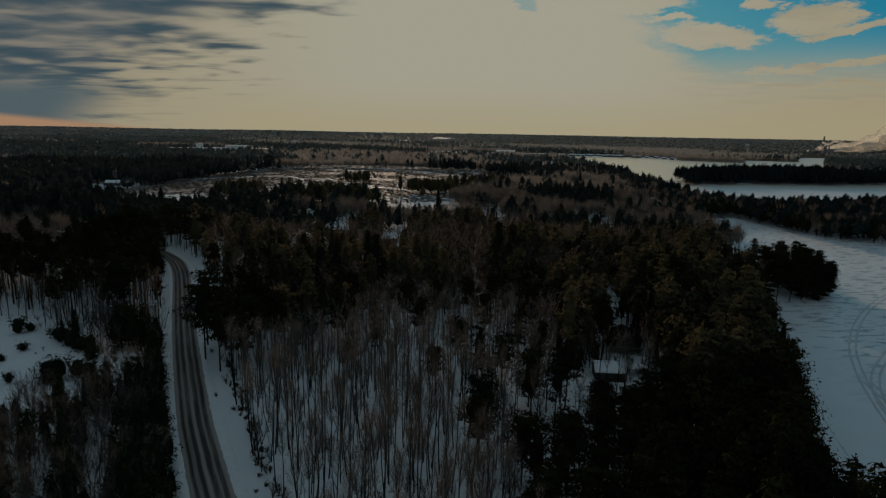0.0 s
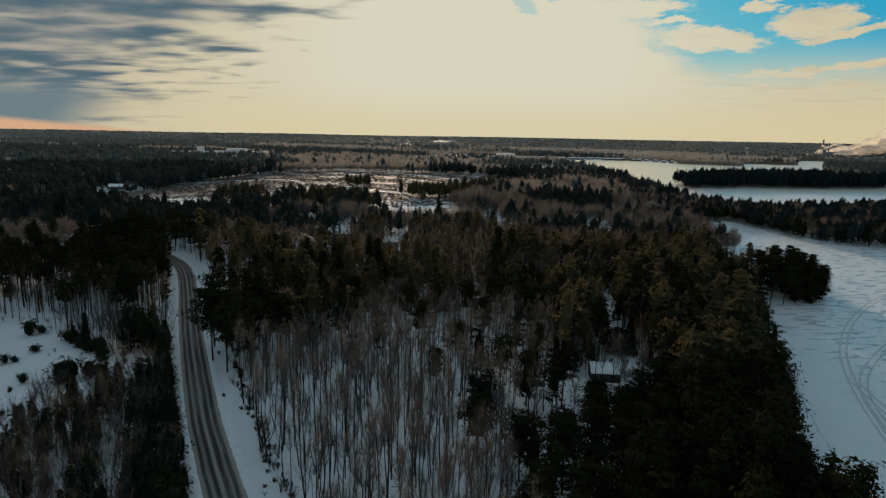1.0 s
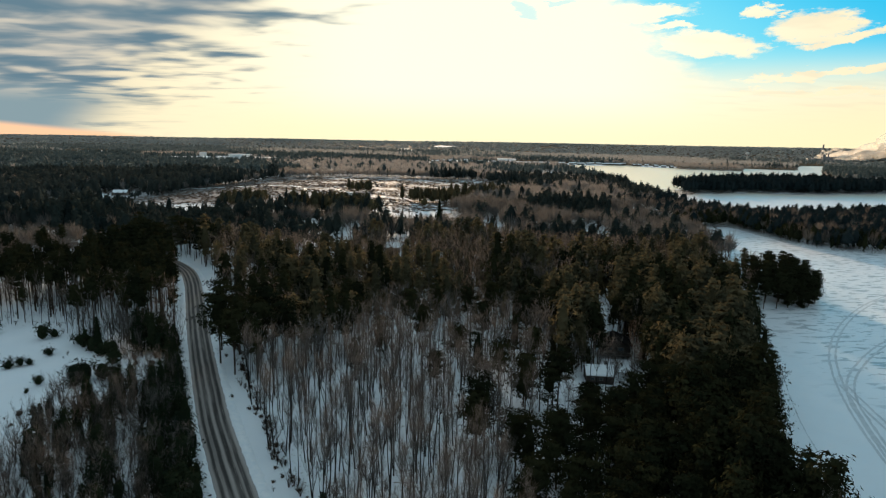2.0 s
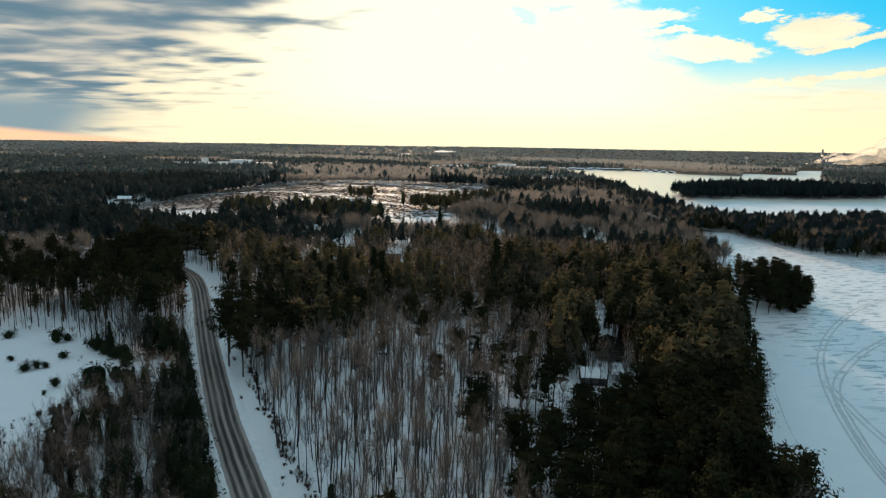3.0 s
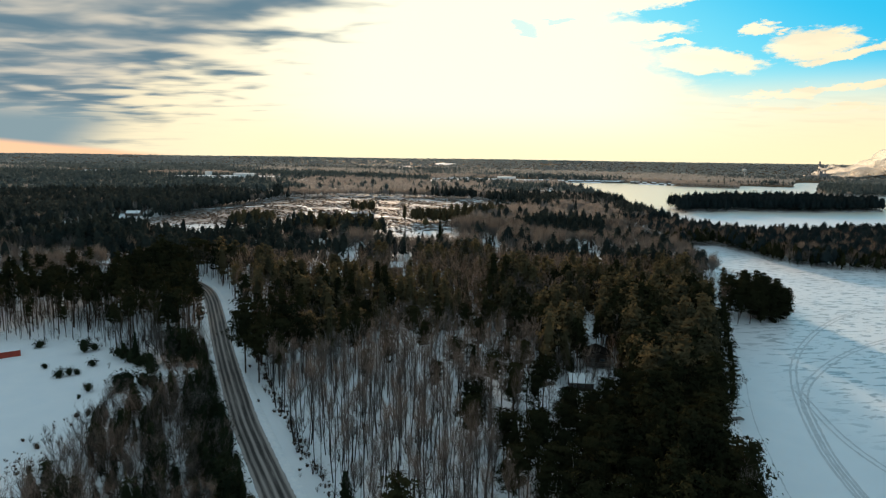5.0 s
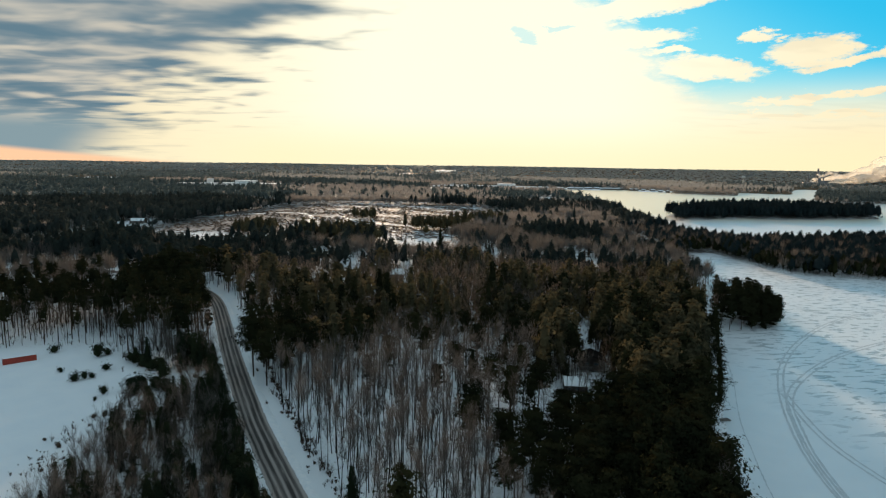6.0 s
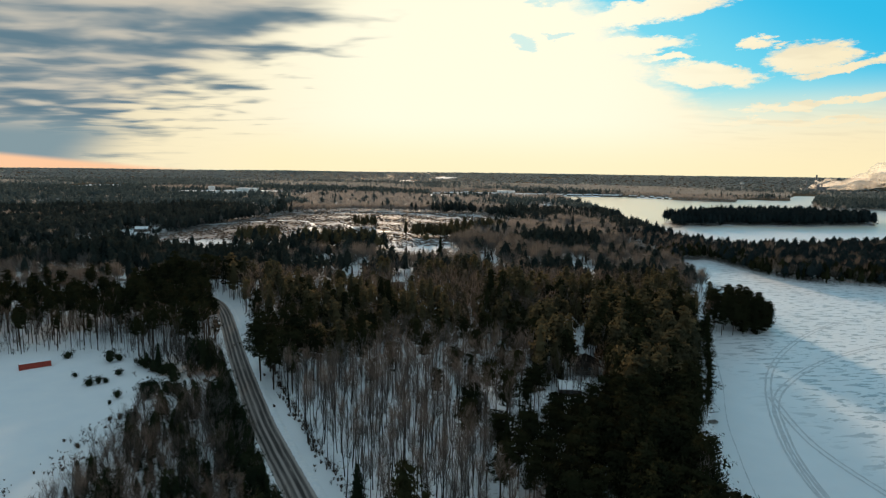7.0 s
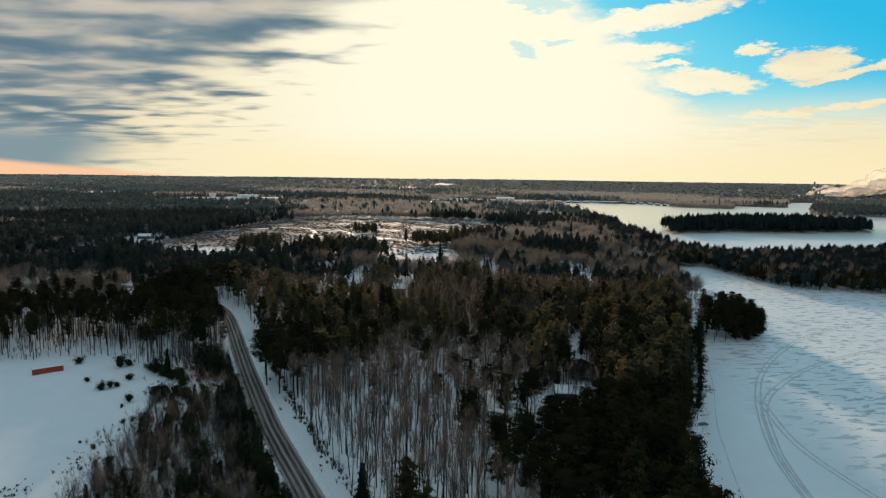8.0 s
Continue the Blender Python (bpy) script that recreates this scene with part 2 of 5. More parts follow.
def tree_material(name, dark, light, rough=0.75, lets_through=0.0):
    """Bark, twigs or needles: each tree has its own tint, and thin sprays let some light through."""
    m, gr, shader = material(name, rough)
    info = gr.tree.nodes.new("ShaderNodeObjectInfo").outputs["Random"]
    own = gr.math("FRACT", gr.math("ADD", attribute(gr, "tint"), info))
    f = gr.math("ADD", gr.math("MULTIPLY", own, 0.65), gr.math("MULTIPLY", gr.noise(place(gr), 0.9, 3.0), 0.35))
    colour = gr.mix(f, dark, light)
    gr.put(shader.inputs["Base Color"], colour)
    shader.inputs["Specular IOR Level"].default_value = 0.0
    if lets_through:
        thin, both = gr.tree.nodes.new("ShaderNodeBsdfTranslucent"), gr.tree.nodes.new("ShaderNodeMixShader")
        gr.put(thin.inputs[0], colour)
        both.inputs[0].default_value = lets_through
        gr.put(both.inputs[1], shader.outputs[0])
        gr.put(both.inputs[2], thin.outputs[0])
        gr.put(gr.tree.nodes["Material Output"].inputs[0], both.outputs[0])
    return m


def snow_ground():
    m, gr, shader = material("forest_snow", 0.75)
    p = place(gr)
    grain, drift, litter, patch = gr.noise(p, 2.5, 5.0), gr.noise(p, 0.12, 4.0), gr.noise(p, 1.1, 6.0, 0.7), gr.noise(p, 0.035, 3.0)
    snow = gr.mix(drift, (0.74, 0.78, 0.83), (0.86, 0.87, 0.88))
    duff = gr.mix(grain, (0.07, 0.05, 0.035), (0.20, 0.15, 0.10))
    fallen = attribute(gr, "litter")
    thick = gr.math("MULTIPLY", gr.math("MAXIMUM", gr.math("SUBTRACT", fallen, 1.0), 0.0), 0.15)
    amount = gr.math("MULTIPLY", gr.ramp(gr.math("ADD", gr.math("ADD", litter, thick), gr.math("MULTIPLY", patch, 0.25)), 0.68, 0.82), gr.math("MINIMUM", fallen, 1.0))
    base = gr.mix(amount, snow, duff)
    reeds = gr.mix(grain, (0.085, 0.060, 0.049), (0.19, 0.140, 0.112))
    base = gr.mix(gr.math("MULTIPLY", attribute(gr, "marsh"), gr.math("MAXIMUM", gr.ramp(gr.math("ADD", gr.noise(p, 0.13, 5.0, 0.7), gr.math("MULTIPLY", patch, 0.2)), 0.50, 0.64), gr.ramp(gr.split(p)[0], -150, -230, 0.0, 0.7))), base, reeds)
    gr.put(shader.inputs["Base Color"], base)
    shader.inputs["Specular IOR Level"].default_value = 0.004
    bump(gr, shader, gr.math("ADD", grain, drift), 0.5, 0.25)
    return m


def lake_snow():
    m, gr, shader = material("lake_snow", 0.5)
    p = place(gr)
    x, y, z = gr.split(p)
    turned = gr.vec(gr.math("ADD", gr.math("MULTIPLY", x, 0.12), gr.math("MULTIPLY", y, 0.03)),
                    gr.math("ADD", gr.math("MULTIPLY", y, 0.34), gr.math("MULTIPLY", x, -0.05)), 0.0)
    streak = gr.noise(turned, 1.05, 5.0, 0.60, 0.5)
    zone = gr.noise(p, 0.008, 3.0)
    open_ice = gr.ramp(gr.math("ADD", x, gr.math("MULTIPLY", gr.noise(p, 0.03, 2.0), 30.0)), 122, 160)
    bare = gr.math("MULTIPLY", gr.ramp(streak, 0.53, 0.60), open_ice)
    bare = gr.math("MULTIPLY", bare, gr.ramp(y, 620, 420, 0.15, 1.0))
    soft = gr.noise(p, 0.09, 4.0)
    snow = gr.mix(soft, (0.73, 0.77, 0.81), (0.85, 0.86, 0.88))
    snow = gr.mix(gr.math("MULTIPLY", gr.ramp(zone, 0.45, 0.7), 0.35), snow, (0.60, 0.65, 0.70))
    ice = gr.mix(gr.noise(p, 0.6, 4.0), (0.16, 0.21, 0.24), (0.32, 0.36, 0.39))
    # Sun glow on the far ice is painted in as warm snow and coat tint.
    wet_or_glow = gr.math("MULTIPLY", gr.ramp(y, 760, 1000), gr.ramp(x, 1000, 450, 0.3, 1.0))
    sunglow_snow = gr.mix(soft, (0.76, 0.69, 0.57), (0.86, 0.79, 0.67))
    gr.put(shader.inputs["Base Color"], gr.mix(wet_or_glow, gr.mix(gr.math("MULTIPLY", bare, 0.82), snow, ice), sunglow_snow))
    gr.put(shader.inputs["Roughness"], gr.math("SUBTRACT", 0.45, gr.math("MULTIPLY", bare, 0.15)))
    gr.put(shader.inputs["Coat Weight"], wet_or_glow)
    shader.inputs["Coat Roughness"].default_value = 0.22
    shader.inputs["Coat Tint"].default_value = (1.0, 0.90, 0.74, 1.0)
    bump(gr, shader, gr.math("ADD", streak, soft), 0.2, 0.08)
    return m


def road_surface():
    m, gr, shader = material("winter_asphalt", 0.6)
    uv = gr.tree.nodes.new("ShaderNodeUVMap").outputs[0]
    u, v, _ = gr.split(uv)
    p = place(gr)
    wander = gr.math("MULTIPLY", gr.math("SUBTRACT", gr.noise(gr.vec(0.0, gr.math("MULTIPLY", v, 0.06), 0.0), 1.0, 3.0), 0.5), 0.5)
    across = gr.math("ADD", u, wander)
    tracks = None
    for centre, half in ((-2.4, 0.34), (-0.95, 0.44), (0.85, 0.52), (2.35, 0.44)):
        worn = gr.ramp(gr.math("ABSOLUTE", gr.math("SUBTRACT", across, centre)), half + 0.35, half - 0.25)
        tracks = worn if tracks is None else gr.math("MAXIMUM", tracks, worn)
    streaks = gr.noise(gr.vec(gr.math("MULTIPLY", u, 3.0), gr.math("MULTIPLY", v, 0.10), 1.0), 1.0, 5.0, 0.65)
    grime = gr.noise(p, 1.3, 5.0, 0.6)
    wet_or_glow = gr.mix(grime, (0.020, 0.018, 0.017), (0.052, 0.046, 0.042))
    slush = gr.mix(streaks, (0.22, 0.185, 0.165), (0.52, 0.465, 0.43))
    slush = gr.mix(gr.ramp(gr.math("ABSOLUTE", u), 2.9, 3.5), slush, (0.36, 0.325, 0.31))
    lanes = None
    for centre, half in ((-1.65, 1.0), (1.6, 1.05)):
        lane = gr.ramp(gr.math("ABSOLUTE", gr.math("SUBTRACT", across, centre)), half + 0.25, half - 0.15)
        lanes = lane if lanes is None else gr.math("MAXIMUM", lanes, lane)
    worn_down = gr.noise(gr.vec(gr.math("MULTIPLY", u, 0.5), gr.math("MULTIPLY", v, 0.035), 5.0), 1.0, 3.0)
    tracks = gr.math("MULTIPLY", tracks, gr.ramp(worn_down, 0.25, 0.55, 0.55, 1.0))
    cover = gr.math("MAXIMUM", gr.math("MULTIPLY", tracks, gr.ramp(streaks, 0.80, 0.55)), gr.math("MULTIPLY", lanes, gr.ramp(worn_down, 0.30, 0.70, 0.10, 0.50)))
    gr.put(shader.inputs["Base Color"], gr.mix(cover, slush, wet_or_glow))
    gr.put(shader.inputs["Roughness"], gr.math("SUBTRACT", 0.85, gr.math("MULTIPLY", cover, 0.25)))
    shader.inputs["Specular IOR Level"].default_value = 0.2
    bump(gr, shader, gr.math("SUBTRACT", grime, tracks), 0.4, 0.04)
    return m


SNOW_GROUND, LAKE_SNOW, ROAD_MAT = snow_ground(), lake_snow(), road_surface()
CLEAN_SNOW = plain("clean_snow", (0.76, 0.80, 0.84), (0.88, 0.89, 0.90), 0.7, 0.9, 0.12)
TRACK_SNOW = plain("packed_track_snow", (0.48, 0.51, 0.54), (0.64, 0.66, 0.69), 0.6, 1.5, 0.05)
PINE_BARK = tree_material("pine_bark", (0.03, 0.022, 0.017), (0.085, 0.06, 0.045), 0.9)
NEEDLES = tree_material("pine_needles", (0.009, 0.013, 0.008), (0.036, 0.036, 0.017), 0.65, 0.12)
# Pine needles again, lighter: haze and low sun are put into the colour.
HAZE_LIFTED_PINE = tree_material("haze_lifted_pine_needles", (0.030, 0.037, 0.027), (0.150, 0.120, 0.064), 0.65, 0.35)
DEEP_NEEDLES = tree_material("blue_black_needles", (0.014, 0.024, 0.027), (0.030, 0.042, 0.044), 0.7, 0.2)
SPRUCE = tree_material("spruce_needles", (0.011, 0.018, 0.012), (0.034, 0.042, 0.022), 0.65, 0.2)
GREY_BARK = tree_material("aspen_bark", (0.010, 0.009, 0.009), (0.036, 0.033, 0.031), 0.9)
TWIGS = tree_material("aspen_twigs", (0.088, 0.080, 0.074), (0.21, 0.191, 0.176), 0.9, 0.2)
DARK_TWIGS = tree_material("hardwood_twigs", (0.085, 0.073, 0.064), (0.215, 0.182, 0.157), 0.9, 0.32)
# Air haze painted into the foliage: paler, bluer copies for farther woods.
HORIZON_HAZE_NEEDLES = tree_material("horizon_haze_needles", (0.34, 0.41, 0.44), (0.38, 0.45, 0.48), 0.8, 0.75)
DISTANT_HAZE_NEEDLES = tree_material("distant_haze_needles", (0.13, 0.165, 0.175), (0.18, 0.22, 0.23), 0.8, 0.6)
DISTANT_HAZE_TWIGS = tree_material("distant_haze_twigs", (0.24, 0.255, 0.262), (0.32, 0.33, 0.332), 0.9, 0.6)
HORIZON_HAZE_TWIGS = tree_material("horizon_haze_twigs", (0.42, 0.47, 0.49), (0.46, 0.51, 0.52), 0.9, 0.75)
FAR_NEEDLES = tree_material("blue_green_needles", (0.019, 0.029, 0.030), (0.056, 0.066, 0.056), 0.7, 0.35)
FAR_HAZE_NEEDLES = tree_material("hazed_blue_green_needles", (0.065, 0.092, 0.098), (0.13, 0.158, 0.155), 0.7, 0.45)
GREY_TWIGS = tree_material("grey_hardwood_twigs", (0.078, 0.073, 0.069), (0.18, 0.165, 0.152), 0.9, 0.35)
# Middle steps of the painted haze, for the woods from 640 to 2200 m.
OUTER_TWIGS = tree_material("outer_haze_twigs", (0.17, 0.157, 0.148), (0.29, 0.264, 0.243), 0.9, 0.45)
OUTER_NEEDLES = tree_material("outer_haze_needles", (0.030, 0.042, 0.043), (0.080, 0.090, 0.080), 0.7, 0.4)
PALE_TWIGS = tree_material("far_haze_hardwood_twigs", (0.215, 0.206, 0.20), (0.34, 0.32, 0.303), 0.9, 0.5)
BRUSH = tree_material("brush_twigs", (0.04, 0.032, 0.025), (0.11, 0.08, 0.06), 0.9)
BROWN_WALL = plain("brown_boards", (0.018, 0.012, 0.010), (0.042, 0.027, 0.019), 0.8, 3.0, 0.01)
GLASS = plain("dark_window_glass", (0.03, 0.04, 0.05), (0.06, 0.07, 0.08), 0.08, 2.0)
RED_STEEL = plain("red_painted_steel", (0.26, 0.028, 0.014), (0.42, 0.055, 0.028), 0.55, 2.0, 0.004)
GREY_WOOD = plain("weathered_wood", (0.09, 0.08, 0.07), (0.22, 0.19, 0.17), 0.85, 6.0, 0.01)
WHITE_WALL = plain("pale_cladding", (0.62, 0.62, 0.60), (0.80, 0.79, 0.76), 0.7, 0.5)
PLANT_STEEL = plain("mill_cladding", (0.16, 0.16, 0.17), (0.34, 0.33, 0.33), 0.7, 0.3)


# ---- mesh building ----
def mesh_of(name, verts, faces, mat, tint=None):
    """A mesh from vertex and face arrays (all faces with the same number of corners)."""
    verts, faces = np.asarray(verts, np.float32), np.asarray(faces, np.int32)
    n = faces.shape[1]
    me = bpy.data.meshes.new(name)
    me.vertices.add(len(verts))
    me.vertices.foreach_set("co", verts.ravel())
    me.loops.add(faces.size)
    me.loops.foreach_set("vertex_index", faces.ravel())
    me.polygons.add(len(faces))
    me.polygons.foreach_set("loop_start", np.arange(0, faces.size, n, dtype=np.int32))
    me.polygons.foreach_set("loop_total", np.full(len(faces), n, np.int32))
    me.update(calc_edges=True)
    me.materials.append(mat)
    if tint is not None:
        me.attributes.new("tint", "FLOAT", "POINT").data.foreach_set("value", np.asarray(tint, np.float32))
    return me


def shade_smooth(me):
    me.polygons.foreach_set("use_smooth", np.ones(len(me.polygons), bool))
    return me


def point_attribute(me, name, values):
    me.attributes.new(name, "FLOAT", "POINT").data.foreach_set("value", np.asarray(values, np.float32))


def part(name, bm, mat, parent, label=""):
    me = bpy.data.meshes.new(name)
    bm.to_mesh(me)
    bm.free()
    me.materials.append(mat)
    ob = new(name, me)
    ob.parent = parent
    return tagged(ob, label)


def mesh_part(name, me, parent, label=""):
    ob = new(name, me)
    ob.parent = parent
    return tagged(ob, label)


def block(bm, x0, y0, z0, x1, y1, z1, bevel=0.0):
    made = bmesh.ops.create_cube(bm, size=1.0, matrix=Matrix.Translation(((x0 + x1) / 2, (y0 + y1) / 2, (z0 + z1) / 2))
                                 @ Matrix.Diagonal((x1 - x0, y1 - y0, z1 - z0, 1)))
    if bevel:
        edges = {e for v in made["verts"] for e in v.link_edges}
        bmesh.ops.bevel(bm, geom=list(edges), offset=bevel, segments=1, affect="EDGES")
    return bm


def tube(points, radii, sides):
    """A tapered tube of triangles along points."""
    points, verts, faces = np.asarray(points, float), [], []
    for i, (p, r) in enumerate(zip(points, radii)):
        d = points[min(i + 1, len(points) - 1)] - points[max(i - 1, 0)]
        d = d / (np.linalg.norm(d) + 1e-9)
        u = np.cross(d, (0.0, 0.0, 1.0) if abs(d[2]) < 0.9 else (1.0, 0.0, 0.0))
        u /= np.linalg.norm(u)
        w = np.cross(d, u)
        a = np.arange(sides) * 2 * math.pi / sides
        verts.append(p + r * (np.cos(a)[:, None] * u + np.sin(a)[:, None] * w))
        if i:
            k, j = (i - 1) * sides, i * sides
            for s in range(sides):
                q = (s + 1) % sides
                faces += [(k + s, k + q, j + q), (k + s, j + q, j + s)]
    return np.vstack(verts), np.array(faces)


def joined(pieces):
    verts, faces, count = [], [], 0
    for v, f in pieces:
        verts.append(v)
        faces.append(f + count)
        count += len(v)
    return np.vstack(verts), np.vstack(faces)


def grown(pieces):
    """Limbs joined to the first piece, the stem, each by a small web at its foot."""
    verts, faces = joined(pieces)
    stem, start, webs = pieces[0][0], len(pieces[0][0]), []
    for v, f in pieces[1:]:
        webs.append((start, start + 1, int(np.argmin(np.sum((stem - v[0]) ** 2, 1)))))
        start += len(v)
    return verts, np.vstack([faces, np.array(webs)])


def tufts(rng, at, size, flat=0.5, slim=0.5, out=None):
    """One loose triangle for each place: a spray of needles, lying across the way out of the crown if that is given."""
    n = len(at)
    d = rng.normal(size=(n, 3)) * (1, 1, flat)
    over = rng.normal(size=(n, 3))
    if out is not None:
        over = out / (np.linalg.norm(out, axis=1)[:, None] + 1e-6) + over * 0.28
        d -= over * (np.sum(d * over, 1) / np.sum(over * over, 1))[:, None]
    d /= np.linalg.norm(d, axis=1)[:, None]
    e = np.cross(d, over)
    e /= np.linalg.norm(e, axis=1)[:, None]
    s = (size * rng.uniform(0.6, 1.4, n))[:, None]
    verts = np.stack([at - d * s * 0.5 + e * s * slim, at - d * s * 0.5 - e * s * slim, at + d * s], 1).reshape(-1, 3)
    return verts, np.arange(3 * n).reshape(-1, 3)


def blades(at, tip, width, rng):
    """Thin straight twigs from at to tip, one triangle each."""
    d = tip - at
    e = np.cross(d, rng.normal(size=d.shape))
    e /= np.linalg.norm(e, axis=1)[:, None] + 1e-9
    verts = np.stack([at + e * width / 2, at - e * width / 2, tip], 1).reshape(-1, 3)
    return verts, np.arange(3 * len(at)).reshape(-1, 3)


def core(rng, base, tall, lo, hi, reach, sides, rings):
    """The dense inside of a crown: an uneven closed body that follows the boughs' reach."""
    a = np.arange(sides) * 2 * math.pi / sides
    verts, faces = [np.array([[base[0], base[1], tall * lo]])], []
    for k in range(rings):
        f = (k + 0.6) / (rings + 0.2)
        r = reach(f) * rng.uniform(0.72, 1.2, sides)
        turn = a + rng.uniform(-0.3, 0.3)
        z = tall * (lo + (hi - lo) * f) + rng.normal(size=sides) * 0.05 * tall * (hi - lo)
        verts.append(np.stack([base[0] + r * np.cos(turn), base[1] + r * np.sin(turn), z], 1))
    verts.append(np.array([[base[0], base[1], tall * hi]]))
    last = 1 + rings * sides
    for s in range(sides):
        q = (s + 1) % sides
        faces += [(0, 1 + q, 1 + s), (last, last - sides + s, last - sides + q)]
        for k in range(rings - 1):
            i, j = 1 + k * sides, 1 + (k + 1) * sides
            faces += [(i + s, i + q, j + q), (i + s, j + q, j + s)]
    return np.vstack(verts), np.array(faces)


# ---- kinds of tree, one template each in metres: (wood, crown) ----
def pine_shape(seed, tall, bare, wide, per_bough, size, sides=6, step=1.0, limbs=True, dome=1.7):
    """A pine: clean lower stem, dead stubs, and tiers of upturned boughs that carry flat plumes with gaps between."""
    rng = np.random.default_rng(seed)
    lean = rng.normal(size=2) * 0.35
    hs = np.linspace(0, 1, 7)
    axis = np.stack([lean[0] * hs ** 2 + 0.1 * np.sin(hs * 5 + seed), lean[1] * hs ** 2, hs * tall], 1)
    axis[0, 2] = -0.6
    wood = [tube(axis, 0.0115 * tall * (1.02 - hs) ** 0.8 + 0.02, sides)]
    crown, z, clumps = [], tall * bare, 4 if per_bough > 40 else 3 if per_bough > 12 else 2
    each = max(per_bough // clumps, 3)
    lopsided = rng.uniform(0, 6.28)
    while z < tall * 0.97:
        f = max((z / tall - bare) / (1 - bare), 0.0)
        reach = wide * (0.55 + 0.45 * min(1.0, f * 3.0)) * (1 - f ** dome) ** 0.8 + 0.3
        tier = rng.uniform(0.75, 1.18)
        count = int(rng.integers(4, 7))
        for a in rng.uniform(0, 6.28) + np.arange(count) * 6.283 / count + rng.normal(size=count) * 0.25:
            if rng.random() < 0.13:
                continue
            long = reach * tier * rng.uniform(0.6, 1.15) * (1 + 0.18 * math.cos(a - lopsided))
            base = np.array([np.interp(z, axis[:, 2], axis[:, 0]), np.interp(z, axis[:, 2], axis[:, 1]), z])
            way, side = np.array([math.cos(a), math.sin(a), 0.0]), np.array([-math.sin(a), math.cos(a), 0.0])
            tip = base + way * long + (0, 0, long * (rng.uniform(-0.02, 0.20) + 0.30 * f))
            if limbs:
                wood.append(tube([base, base * 0.5 + tip * 0.5 - (0, 0, 0.06 * long), tip], [0.055, 0.035, 0.01], 3))
            else:
                wood.append(blades(base[None], tip[None], 0.10, rng))
            for c in range(clumps):
                s = 0.42 + 0.56 * (c + 0.5) / clumps + rng.uniform(-0.08, 0.08)
                mid = base + (tip - base) * s + side * long * rng.uniform(-0.2, 0.2) + (0, 0, 0.12)
                spread = 0.15 * long + 0.16
                at = mid + rng.normal(size=(each, 3)) * (spread, spread, 0.30 * spread + 0.05)
                crown.append(tufts(rng, at, size, 0.55, 0.42, at - base * (1, 1, 0) - (0, 0, z - 0.9)))
        z += step * rng.uniform(0.7, 1.35)
    for k in range(7):
        z, a = tall * rng.uniform(0.3 * bare, bare), rng.uniform(0, 6.28)
        base = np.array([0, 0, z])
        wood.append(tube([base, base + (rng.uniform(0.6, 1.6) * math.cos(a), rng.uniform(0.6, 1.6) * math.sin(a), -0.1)], [0.03, 0.008], 3))
    top = np.array([axis[-1]]) + rng.normal(size=(10, 3)) * (0.16, 0.16, 0.45) - (0, 0, 0.3)
    crown.append(core(rng, axis[4], tall, bare + 0.08, 0.93, lambda f: (0.30 if limbs else 0.5) * wide * (0.55 + 0.45 * min(1.0, f * 3.0)) * (1 - f ** dome) ** 0.8 + 0.1, 6, 4 if limbs else 3))
    crown.append(tufts(rng, top, size, 1.6, 0.3))
    return joined(wood), joined(crown)


def spruce_shape(seed, tall, wide, per_bough, size, sides=5, step=0.6):
    """A spruce: a pointed cone of drooping boughs down to the snow."""
    rng = np.random.default_rng(seed)
    wood = [tube([(0, 0, -0.5), (0, 0, tall * 0.5), (0, 0, tall)], [0.011 * tall, 0.007 * tall, 0.01], sides)]
    crown, z = [], tall * 0.06
    while z < tall * 0.97:
        f = z / tall
        reach = wide * (1 - f) ** 0.85 + 0.15
        for a in rng.uniform(0, 6.28) + np.arange(6) * 1.047 + rng.normal(size=6) * 0.2:
            long = reach * rng.uniform(0.7, 1.2)
            base = np.array([0, 0, z])
            tip = base + (long * math.cos(a), long * math.sin(a), -0.18 * long + 0.25 * f * long)
            s = rng.uniform(0.15, 1.02, per_bough)[:, None]
            at = base + (tip - base) * s + rng.normal(size=(per_bough, 3)) * (0.1 * long + 0.06, 0.1 * long + 0.06, 0.10)
            crown.append(tufts(rng, at, size, 0.6, 0.38, at * (1, 1, 0) + (0, 0, 0.4)))
        z += step * rng.uniform(0.8, 1.2)
    crown.append(tufts(rng, np.array([[0, 0, tall - 0.2 * k] for k in range(5)]), size * 0.8, 2.0, 0.25))
    crown.append(core(rng, (0, 0), tall, 0.05, 0.9, lambda f: 0.6 * wide * (1 - f) ** 0.85, 6, 4))
    return joined(wood), joined(crown)


